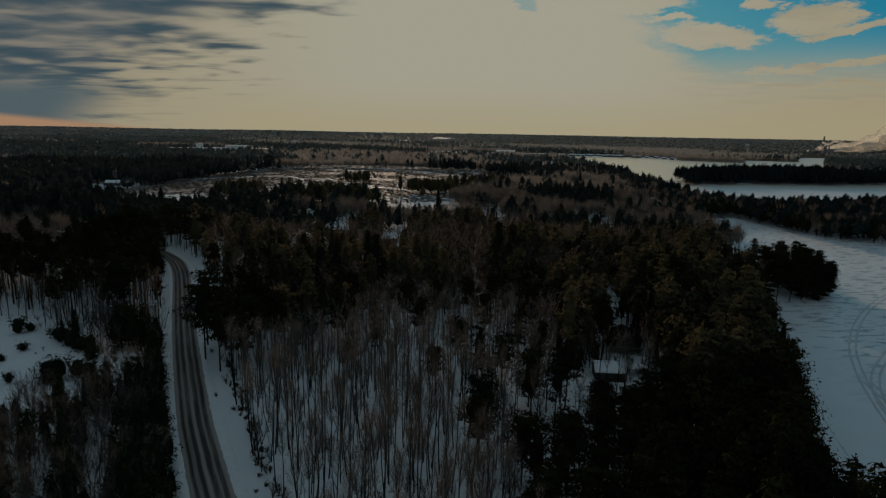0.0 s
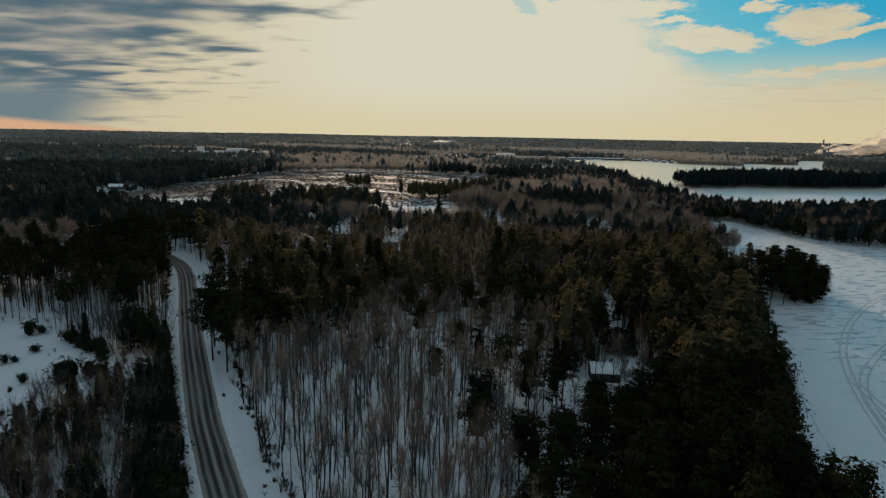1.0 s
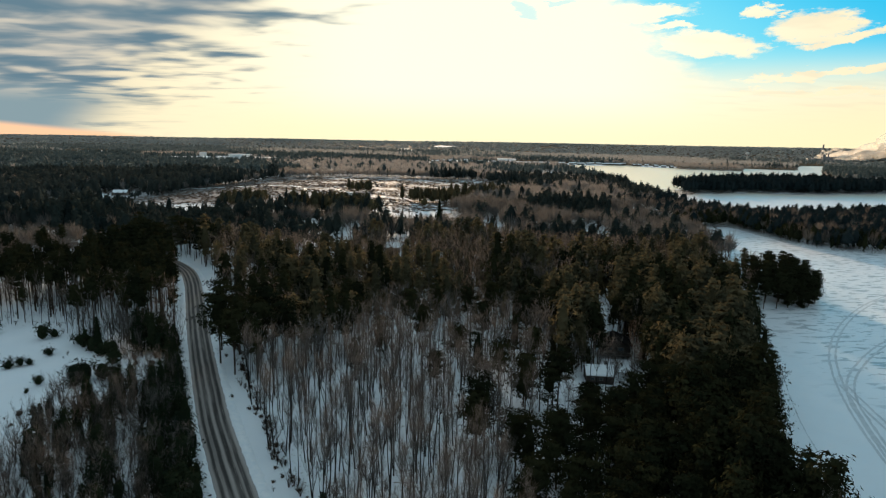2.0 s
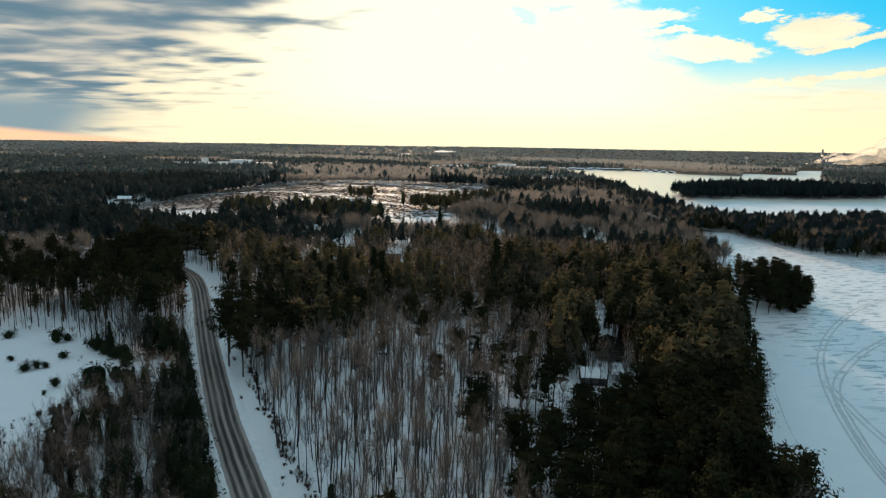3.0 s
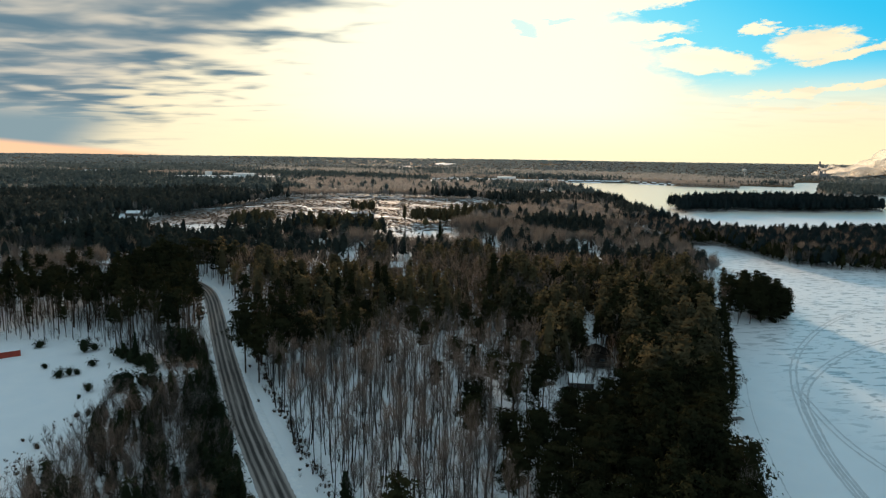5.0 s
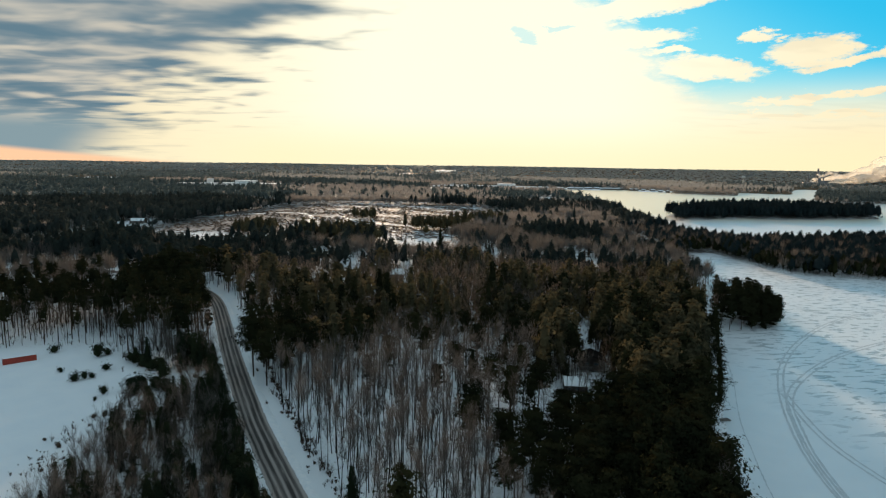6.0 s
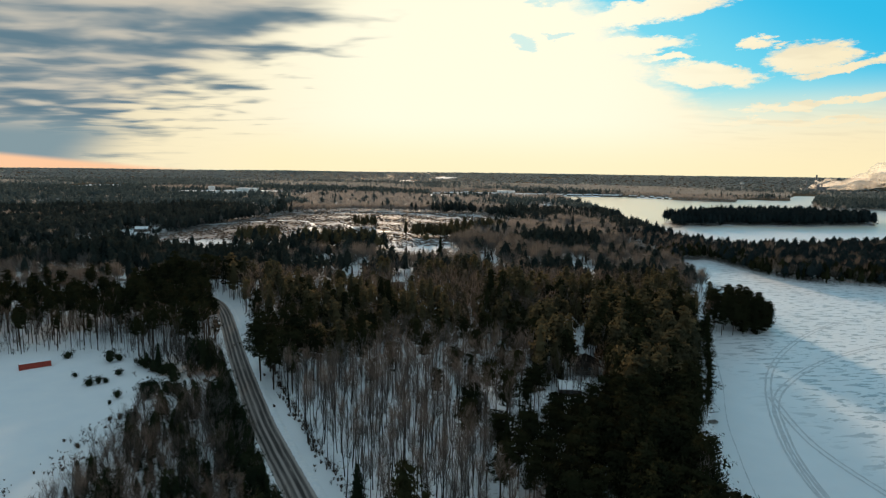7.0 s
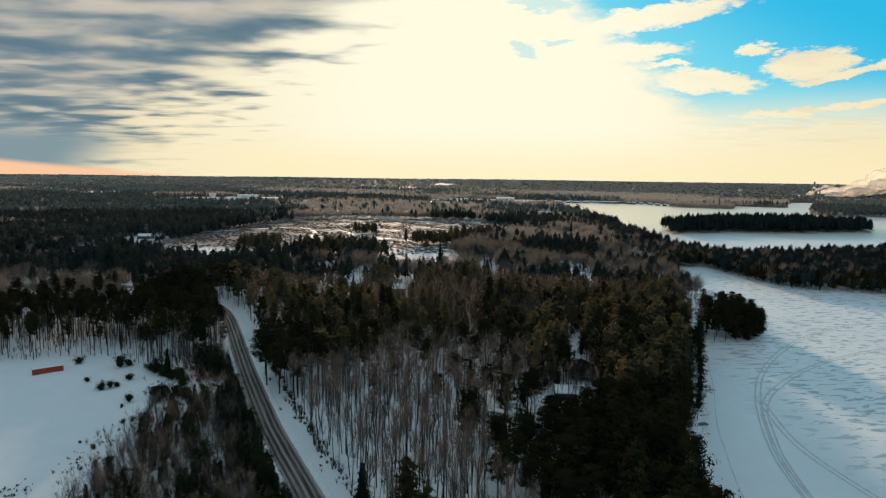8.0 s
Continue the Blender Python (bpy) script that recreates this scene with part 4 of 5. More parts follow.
MID_PINES = [pine_shape(5, 20, 0.40, 4.3, 10, 0.78, 3, 1.3, False), pine_shape(6, 18, 0.44, 4.1, 10, 0.78, 3, 1.3, False), pine_shape(7, 21, 0.42, 4.4, 10, 0.78, 3, 1.3, False)]
STAND_PINES = [pine_shape(17, 20, 0.62, 3.4, 12, 0.62, 4, 1.0, False), pine_shape(18, 21, 0.66, 3.2, 12, 0.62, 4, 1.0, False), pine_shape(19, 18, 0.58, 3.5, 12, 0.62, 4, 1.0, False)]
BACK_PINES = [pine_shape(15, 19, 0.32, 4.6, 8, 1.0, 3, 1.7, False), pine_shape(16, 18, 0.36, 4.4, 8, 1.0, 3, 1.7, False)]
ASPEN = [bare_shape(21, 17, 0.60, 20, 760, 0.034, 2.9), bare_shape(22, 16, 0.58, 22, 760, 0.034, 3.1), bare_shape(23, 18.5, 0.62, 18, 680, 0.035, 2.9),
         bare_shape(24, 14.5, 0.56, 20, 740, 0.034, 3.0), bare_shape(25, 17, 0.64, 14, 520, 0.035, 2.6), bare_shape(26, 12, 0.52, 14, 520, 0.033, 2.6),
         bare_shape(27, 18, 0.60, 22, 780, 0.034, 3.3)]
MID_HARD = [bare_shape(31, 16, 0.46, 6, 140, 0.105, 3.8, 3), bare_shape(32, 15, 0.42, 6, 140, 0.105, 4.0, 3)]


def grove(shapes, name, xs, ys, wood_mat, crown_mat, label, group, seed, low, high, crown_name="crown"):
    """Single trees of a kind, each with its trunk and crown."""
    rng = np.random.default_rng(seed)
    firsts, zs = [], ground_z(xs, ys)
    for k, (x, y, z) in enumerate(zip(xs, ys, zs)):
        size = rng.uniform(low, high)
        m = pose(x, y, z, 0, 0, rng.uniform(0, 360)) @ Matrix.Scale(size, 4)
        if k < len(shapes):
            (wv, wf), (cv, cf) = shapes[k]
            tree = tagged(new(name), label, "tree", group)
            mesh_part("trunk", mesh_of("trunk", wv, wf, wood_mat), tree)
            mesh_part(crown_name, mesh_of(crown_name, cv, cf, crown_mat), tree)
            tree.matrix_world = m
            firsts.append(tree)
        else:
            made = copy_thing(firsts[k % len(shapes)], m)
            made.matrix_basis = m


def nearest(xs, ys, count):
    order = np.argsort(np.hypot(xs, ys + 45))
    return order[:count], order[count:]


hero = np.array(HEROES + [(x - 1, y - 5, tall) for x, y, tall in TIP])
hero_rng = np.random.default_rng(40)


def single_pines():
    """The conifers that stand alone, each at its own height: full ones, ragged ones over the ice, and dense ones on the tip."""
    firsts = {}
    for k, (x, y, tall) in enumerate(hero):
        if k >= len(HEROES) and x > 146:
            key, shape, words = "tip%d" % (k % 2), TIP_PINES[k % 2], "dark pine with boughs down to the snow at the lake"
        elif 70 <= x < 130 or k % 5 == 0:
            key, shape, words = "plume%d" % (k % 2), PLUME_PINES[k % 2], "ragged dark pine with separate tiers of plumes"
        else:
            key, shape, words = "full%d" % (k % 3), HERO_PINES[k % 3], "dark green pine with a full rounded crown"
        m = pose(x, y, float(ground_z(x, y)), 0, 0, hero_rng.uniform(0, 360)) @ Matrix.Scale(tall / shape[0][0][:, 2].max(), 4)
        if key not in firsts:
            tree = tagged(new("pine_tree"), words, "tree", "single pines")
            mesh_part("trunk", mesh_of("trunk", *shape[0], PINE_BARK), tree)
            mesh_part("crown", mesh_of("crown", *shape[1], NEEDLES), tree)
            firsts[key] = tree
        else:
            tree = copy_thing(firsts[key], m)
        tree.matrix_basis = m


single_pines()
stand = (px < -95) & (py < 345) & (line_distance(px, py, ROAD)[2] < 0)
woods("field_pine_stand", STAND_PINES, px[stand], py[stand], 51, PINE_BARK, NEEDLES, "tall dark pines with long bare stems behind the field", 0.75, 1.1)
px, py = px[~stand], py[~stand]
near, rest = nearest(px, py, 150)
# Trees past 172 m wear the needle copy lightened for haze.
for some, tone, words, seed in ((py[near] <= 172, NEEDLES, "tall dark green pine with an uneven crown and bare lower trunk", 41), (py[near] > 172, HAZE_LIFTED_PINE, "tall brown-green pine with a bare lower trunk", 49)):
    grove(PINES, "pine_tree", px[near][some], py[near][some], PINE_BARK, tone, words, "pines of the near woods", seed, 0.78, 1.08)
far_part = np.hypot(px[rest], py[rest] + 20) > 310
woods("back_pine_woods", BACK_PINES, px[rest][far_part], py[rest][far_part], 47, PINE_BARK, HAZE_LIFTED_PINE, "dark green pine woods behind the aspens", 0.75, 1.1)
rest = rest[~far_part]
behind_field = (line_distance(px[rest], py[rest], ROAD)[2] < 0) | (rng.random(len(rest)) < 0.38)
for some, tone, words, seed in ((~behind_field, HAZE_LIFTED_PINE, "dense brown-green pine woods standing in snow", 42), (behind_field, NEEDLES, "dense dark pines of the mixed woods", 48)):
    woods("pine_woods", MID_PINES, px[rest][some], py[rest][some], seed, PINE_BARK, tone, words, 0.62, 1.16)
near, rest = nearest(hx, hy, 295)
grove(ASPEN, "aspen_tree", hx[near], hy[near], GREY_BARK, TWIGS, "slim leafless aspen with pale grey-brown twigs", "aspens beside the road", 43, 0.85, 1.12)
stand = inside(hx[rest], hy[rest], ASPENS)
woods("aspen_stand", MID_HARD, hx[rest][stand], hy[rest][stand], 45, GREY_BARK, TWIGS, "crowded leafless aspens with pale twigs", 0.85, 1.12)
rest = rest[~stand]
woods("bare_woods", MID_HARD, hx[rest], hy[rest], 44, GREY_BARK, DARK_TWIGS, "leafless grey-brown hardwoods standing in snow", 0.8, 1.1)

# the low strip by the field: young conifers, brush and saplings
YOUNG = [spruce_shape(81, 9, 2.1, 13, 0.30, 4, 0.62), pine_shape(82, 9.5, 0.14, 2.3, 15, 0.36, 4, 0.8, False), pine_shape(83, 8, 0.10, 2.4, 15, 0.36, 4, 0.8, False)]
SAPLING = [bare_shape(84, 9, 0.25, 16, 300, 0.045, 3.0, 4), bare_shape(85, 8, 0.2, 16, 300, 0.045, 3.2, 4)]
BUSHES = [bush_shape(86, 2.6, 1.7, 420, 0.26), bush_shape(87, 2.2, 1.9, 420, 0.26), bush_shape(88, 3.0, 1.6, 420, 0.26)]
THICKET = [twig_bush_shape(89, 3.2, 1.6, 12, 150, 0.03), twig_bush_shape(90, 2.4, 1.4, 11, 130, 0.03)]
for shapes, some, name, wood_mat, crown_mat, label, group, seed in (
        (YOUNG, low_pine, "young_conifer", PINE_BARK, SPRUCE, "young dark conifer in the strip beside the road", "young conifers by the road", 91),
        (SAPLING, low_bare, "bare_sapling", GREY_BARK, TWIGS, "leafless spreading sapling in the strip beside the field", "saplings by the field", 92),
        (THICKET, low_bush, "brush_clump", GREY_BARK, BRUSH, "leafless brown brush in snow", "brush in the strip", 93)):
    near, rest = nearest(lx[some], ly[some], 240)
    grove(shapes, name, lx[some][near], ly[some][near], wood_mat, crown_mat, label, group, seed, 0.6, 1.2)
    woods(name + "_thicket", shapes, lx[some][rest], ly[some][rest], seed + 300, wood_mat, crown_mat, label, 0.7, 1.3)

# farther woods, thinning into clumps with distance
FAR_PINE = [far_tree_shape(51, 16, 5.6, 50, 1.5, False), far_tree_shape(52, 14, 5.9, 50, 1.5, False), far_tree_shape(53, 18, 4.9, 50, 1.4, True), far_tree_shape(62, 18, 5.4, 50, 1.5, False)]
FAR_HARD = [far_bare_shape(54, 14, 5.0, 64, 0.27), far_bare_shape(55, 13, 5.4, 64, 0.27), far_bare_shape(63, 15, 4.6, 64, 0.27)]
CLUMP_PINE = [far_tree_shape(56, 17, 7.0, 20, 2.9, False, 0.6, 5, 1), far_tree_shape(57, 19, 5.5, 20, 2.7, True, 0.6, 5, 1)]
CLUMP_HARD = [far_bare_shape(58, 13, 8.0, 28, 0.95), far_bare_shape(59, 14, 7.5, 28, 0.95)]
# Crowns flattened low and wide so the skyline looks smooth from the camera.
BLOCK = [far_tree_shape(60, 5, 15, 4, 4.0, False, 0.95, 6, 1), far_tree_shape(61, 6, 14, 4, 4.0, False, 0.95, 6, 1)]
# stands of one kind in the farther woods: centre and half sizes
PINE_STANDS = [(-600, 1030, 190, 270), (-930, 1280, 270, 420), (-430, 560, 175, 165), (-205, 415, 70, 75), (-335, 715, 60, 90), (-400, 1080, 110, 280),
               (112, 575, 38, 60), (268, 1150, 36, 280), (-105, 528, 55, 34), (250, 760, 30, 110), (-1200, 1700, 300, 400)]
HARD_STANDS = [(-268, 352, 52, 40), (-312, 520, 36, 32), (-470, 640, 48, 45), (-170, 1350, 250, 270), (70, 690, 62, 90), (180, 790, 50, 85), (20, 470, 55, 60), (-60, 430, 60, 30), (150, 430, 40, 40)]
SCRUB = [(-190, 502, 115, 30), (-30, 500, 42, 50), (-320, 600, 60, 50), (60, 880, 60, 90), (-350, 480, 40, 40)]


def within(xs, ys, ovals, ragged=0.4):
    """True inside any of the ovals, with uneven edges."""
    hit = np.zeros(len(xs), bool)
    for cx, cy, rx, ry in ovals:
        hit |= ((xs - cx) / rx) ** 2 + ((ys - cy) / ry) ** 2 < 1 + ragged * wave(xs, ys, min(rx, ry) * 0.35)
    return hit


def far_zone(seed, r0, r1, step, pines, hards, name, bias, hard_mat, pine_mat):
    rng = np.random.default_rng(seed)
    wide = r1 * 0.76
    xs, ys = jittered(rng, -wide, wide, r0 * 0.55, r1, step)
    r = np.hypot(xs, ys + 20)
    keep = (r > r0) & (r < r1) & (np.abs(np.arctan2(xs, ys + 75)) < 0.74) & wooded(xs, ys) & ~inside(xs, ys, PENINSULA)
    xs, ys = xs[keep], ys[keep]
    chance = rng.random(len(xs))
    mixed = wave(xs, ys, 70 + r0 * 0.12) + 0.35 * wave(xs, ys, 29) + rng.normal(size=len(xs)) * 0.22
    dark = mixed > bias - 0.35 * smooth(-xs, 150, 420) + 0.32 * smooth(xs, -60, 40)
    dark = np.where(within(xs, ys, HARD_STANDS), chance < 0.07, dark)
    dark = np.where(within(xs, ys, PINE_STANDS) | inside(xs, ys, FAR_POINT), chance < 0.90, dark)
    strip = (xs > 185) & (ys > 370) & (ys < 680)
    dark = np.where(strip, chance < 0.30 + 0.35 * smooth(xs, 230, 330), dark)
    clear = bare_ground(xs, ys) | (wave(xs, ys, 31 + r0 * 0.05) < -0.84)
    low = within(xs, ys, SCRUB)
    for some, place_name, least, most, green, brown in ((~strip & ~clear & ~low, name, 0.72, 1.2, pine_mat, hard_mat), (strip & ~clear, "shore_" + name, 0.6, 1.05, DEEP_NEEDLES, DARK_TWIGS),
                                                        (low & ~clear & (chance < 0.6), "scrub_" + name, 0.30, 0.58, pine_mat, hard_mat)):
        stems = PINE_BARK if r1 < 2500 else None
        woods(place_name + "_conifers", pines if green is not DEEP_NEEDLES else pines[:2], xs[dark & some], ys[dark & some], seed + 1, stems, green, "distant dark conifer woods", least, most)
        woods(place_name + "_hardwoods", hards, xs[~dark & some], ys[~dark & some], seed + 2, stems and GREY_BARK, brown, "distant leafless grey-brown woods", least, most)


# Haze builds up belt by belt through the needle and twig colours.
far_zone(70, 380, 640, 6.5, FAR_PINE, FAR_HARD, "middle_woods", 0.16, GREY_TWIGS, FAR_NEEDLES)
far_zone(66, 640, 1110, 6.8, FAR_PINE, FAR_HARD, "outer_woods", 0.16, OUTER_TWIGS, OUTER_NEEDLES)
far_zone(73, 1110, 2200, 13.5, CLUMP_PINE, CLUMP_HARD, "far_woods", 0.10, PALE_TWIGS, FAR_HAZE_NEEDLES)
far_zone(78, 2200, 3000, 18, CLUMP_PINE, CLUMP_HARD, "distant_woods", 0.15, DISTANT_HAZE_TWIGS, DISTANT_HAZE_NEEDLES)
far_zone(76, 3000, 4850, 27, BLOCK, BLOCK, "horizon_woods", 0.20, HORIZON_HAZE_TWIGS, HORIZON_HAZE_NEEDLES)

qx, qy = jittered(np.random.default_rng(79), 330, 770, 840, 1130, 7.0)
keep = inside(qx, qy, PENINSULA) & (lake_distance(qx, qy) > 5 + 8 * wave(qx, qy, 19))
woods("peninsula_pines", FAR_PINE, qx[keep], qy[keep], 80, PINE_BARK, DEEP_NEEDLES, "dark conifers crowding a point across the lake", 0.85, 1.35)
pick = np.random.default_rng(84).random(len(qx)) < 0.13
woods("peninsula_tall_pines", FAR_PINE, qx[keep & pick], qy[keep & pick], 85, PINE_BARK, DEEP_NEEDLES, "taller conifers on a point across the lake", 1.05, 1.3)
qx, qy = jittered(np.random.default_rng(82), 185, 420, 375, 540, 5.5)
keep = (lake_distance(qx, qy) > 1.0) & (lake_distance(qx, qy) < 26) & (qx > 195)
woods("shore_pines", FAR_PINE, qx[keep], qy[keep], 83, PINE_BARK, NEEDLES, "dark conifers along the far shore of the bay", 0.5, 0.85)

# young trees under the open hardwoods behind the aspens
qx, qy = jittered(np.random.default_rng(86), -75, 125, 200, 372, 6.4)
keep = wooded(qx, qy) & ~inside(qx, qy, ASPENS) & ~bare_ground(qx, qy) & (line_distance(qx, qy, ROAD)[0] > 10)
woods("understory_pines", FAR_PINE, qx[keep], qy[keep], 87, PINE_BARK, HAZE_LIFTED_PINE, "young brown-green pines under taller woods", 0.4, 0.7)
qx, qy = jittered(np.random.default_rng(88), 36, 66, 150, 200, 4.0)
keep = ~((np.abs(qx - 45) < 5.5) & (qy > 146) & (qy < 161)) & ~((np.abs(qx - 57) < 7) & (qy > 164) & (qy < 201)) & (np.hypot(qx - 53.5, qy - 157.5) > 4)
qx, qy = qx[keep], qy[keep]
pick = np.random.default_rng(89).random(len(qx)) < 0.34
woods("yard_saplings", SAPLING, qx[~pick], qy[~pick], 190, GREY_BARK, DARK_TWIGS, "leafless saplings crowding the yard", 0.6, 1.1)
woods("yard_pines", YOUNG[1:], qx[pick], qy[pick], 191, PINE_BARK, NEEDLES, "small dark pines around the yard", 0.5, 1.0)


# ---- trails across the ice ----
ICE = lambda x, y: np.full(np.shape(x), 0.02)
TRAILS = [([(88, 40), (93, 75), (97, 104), (106, 132), (119, 163), (135, 192), (163, 228), (199, 263), (235, 285), (270, 294), (340, 292)], 0.95),
          ([(90, 60), (99, 108), (107, 130), (115, 151), (130, 172), (166, 206), (220, 237), (300, 262), (420, 285)], 0.95),
          ([(118, 158), (111, 128), (110, 112), (112, 95), (116, 70)], 0.95)]
for n, (line, gauge) in enumerate(TRAILS):
    for k, off in enumerate((-gauge, gauge)):
        me = ribbon("rut", line, [off - 0.34, off - 0.16, off + 0.16, off + 0.34], [0.012, 0.003, 0.003, 0.012], TRACK_SNOW, 1.5, ICE, 0.07, 200 + 2 * n + k)
        tagged(mesh_part("rut", me, lake), "packed wheel rut in the lake snow")
me = ribbon("footpath", [(74, 70), (80, 96), (86, 116), (90, 130), (96, 146), (106, 170), (118, 205)], [-0.14, 0, 0.14], [0.012, 0.003, 0.012], TRACK_SNOW, 0.8, ICE, 0.08, 220)
tagged(mesh_part("footpath", me, lake), "narrow trodden path in the lake snow")


# ---- buildings in the woods ----
def gable_roof(bm, x0, x1, y0, y1, eave, ridge, thick, along="x"):
    """Two sloping slabs with thickness, meeting at a ridge."""
    if along == "x":
        mid = (y0 + y1) / 2
        rim = [(y0, eave), (mid, ridge), (y1, eave), (y1, eave + thick), (mid, ridge + thick), (y0, eave + thick)]
        ends = [[bm.verts.new((x, u, v)) for u, v in rim] for x in (x0, x1)]
    else:
        mid = (x0 + x1) / 2
        rim = [(x0, eave), (mid, ridge), (x1, eave), (x1, eave + thick), (mid, ridge + thick), (x0, eave + thick)]
        ends = [[bm.verts.new((u, y, v)) for u, v in rim] for y in (y0, y1)]
    for k in range(6):
        j = (k + 1) % 6
        bm.faces.new((ends[0][k], ends[0][j], ends[1][j], ends[1][k]))
    for e in ends:
        bm.faces.new((e[0], e[1], e[4], e[5]))
        bm.faces.new((e[1], e[2], e[3], e[4]))
    bmesh.ops.recalc_face_normals(bm, faces=bm.faces)
    return bm


def gable_body(bm, x0, x1, y0, y1, base, eave, ridge, along="x"):
    if along == "x":
        rim = [(y0, base), (y1, base), (y1, eave), ((y0 + y1) / 2, ridge), (y0, eave)]
        ends = [[bm.verts.new((x, u, v)) for u, v in rim] for x in (x0, x1)]
    else:
        rim = [(x0, base), (x1, base), (x1, eave), ((x0 + x1) / 2, ridge), (x0, eave)]
        ends = [[bm.verts.new((u, y, v)) for u, v in rim] for y in (y0, y1)]
    for k in range(5):
        j = (k + 1) % 5
        bm.faces.new((ends[0][k], ends[0][j], ends[1][j], ends[1][k]))
    for e in ends:
        bm.faces.new(e)
    bmesh.ops.recalc_face_normals(bm, faces=bm.faces)
    return bm


def window_part(parent, x, y, z, wide, tall, facing="y"):
    """A framed pane proud of a wall that faces the camera's side."""
    frame_bm = bmesh.new()
    for a, b, c, d in ((-wide / 2, -tall / 2, wide / 2, -tall / 2 + 0.1), (-wide / 2, tall / 2 - 0.1, wide / 2, tall / 2),
                       (-wide / 2, -tall / 2 + 0.1, -wide / 2 + 0.1, tall / 2 - 0.1), (wide / 2 - 0.1, -tall / 2 + 0.1, wide / 2, tall / 2 - 0.1)):
        block(frame_bm, x + a, y - 0.07, z + b, x + c, y + 0.03, z + d)
    w = part("window", frame_bm, GREY_WOOD, parent)
    part("pane", block(bmesh.new(), x - wide / 2 + 0.1, y - 0.03, z - tall / 2 + 0.1, x + wide / 2 - 0.1, y + 0.01, z + tall / 2 - 0.1), GLASS, w)


def build_cabin():
    cabin = tagged(new("cabin"), "small brown cabin under a snow covered roof", "cabin")
    part("wall", gable_body(bmesh.new(), -3.8, 3.8, -3.0, 3.0, -0.6, 2.5, 4.1), BROWN_WALL, cabin)
    roof = part("roof", gable_roof(bmesh.new(), -4.2, 4.2, -3.7, 3.7, 2.25, 4.15, 0.12), GREY_WOOD, cabin)
    part("roof_snow", gable_roof(bmesh.new(), -4.15, 4.15, -3.65, 3.65, 2.375, 4.275, 0.28), CLEAN_SNOW, roof, "thick snow lying on the roof")
    part("chimney", block(block(bmesh.new(), 1.6, 0.9, 3.0, 2.2, 1.5, 5.1, 0.03), 1.52, 0.82, 5.1, 2.28, 1.58, 5.22), GREY_WOOD, cabin)
    for x in (-2.2, 0.2):
        window_part(cabin, x, -3.02, 1.3, 1.2, 0.9)
    part("door", block(bmesh.new(), 2.0, -3.06, -0.2, 2.95, -2.98, 1.85, 0.02), BROWN_WALL, cabin)
    cabin.matrix_basis = pose(44.7, 154.4, float(ground_z(44.7, 154.4)) + 0.3, 0, 0, -4)
    lean = tagged(new("lean_to_shed"), "low open shed with snow on its flat roof", "shed")
    for x in (-2.4, 2.4):
        for y in (-1.6, 1.6):
            part("post", block(bmesh.new(), x - 0.08, y - 0.08, -0.5, x + 0.08, y + 0.08, 2.0), GREY_WOOD, lean)
    part("roof", block(bmesh.new(), -2.8, -2.0, 2.0, 2.8, 2.0, 2.14, 0.02), GREY_WOOD, lean)
    part("roof_snow", block(bmesh.new(), -2.75, -1.95, 2.142, 2.75, 1.95, 2.4, 0.08), CLEAN_SNOW, lean, "snow lying on the roof")
    lean.matrix_basis = pose(53.5, 157.5, float(ground_z(53.5, 157.5)), 0, 0, -4)


DARK_SHINGLES = plain("dark_shingles", (0.010, 0.009, 0.009), (0.024, 0.021, 0.020), 1.0, 4.0, 0.01)
DARK_SHINGLES.node_tree.nodes["Principled BSDF"].inputs["Specular IOR Level"].default_value = 0.0


def build_house():
    house = tagged(new("house"), "dark brown gabled house with a raised deck among pines", "house")
    part("wall", gable_body(bmesh.new(), -4.4, 4.4, -4.5, 4.5, -0.6, 3.6, 5.4, "y"), BROWN_WALL, house)
    part("roof", gable_roof(bmesh.new(), -5.2, 5.2, -5.2, 5.2, 3.25, 5.45, 0.18, "y"), DARK_SHINGLES, house)
    window_part(house, 1.4, -4.52, 2.3, 1.9, 1.2)
    window_part(house, -2.0, -4.52, 2.3, 1.4, 1.1)
    deck = part("deck", block(bmesh.new(), -4.4, -7.2, 0.85, 4.4, -4.55, 1.0, 0.02), BROWN_WALL, house)
    for x in (-4.2, -1.4, 1.4, 4.2):
        part("deck_post", block(bmesh.new(), x - 0.07, -7.1, -0.6, x + 0.07, -6.96, 1.95), BROWN_WALL, deck)
    part("rail", block(bmesh.new(), -4.3, -7.12, 1.95, 4.3, -6.94, 2.03), GREY_WOOD, deck)
    part("chimney", block(bmesh.new(), -2.4, 0.6, 3.9, -1.7, 1.3, 6.4, 0.03), GREY_WOOD, house)
    house.matrix_basis = pose(55.8, 179, float(ground_z(55.8, 179)) + 0.4, 0, 0, -7)


build_cabin()
build_house()


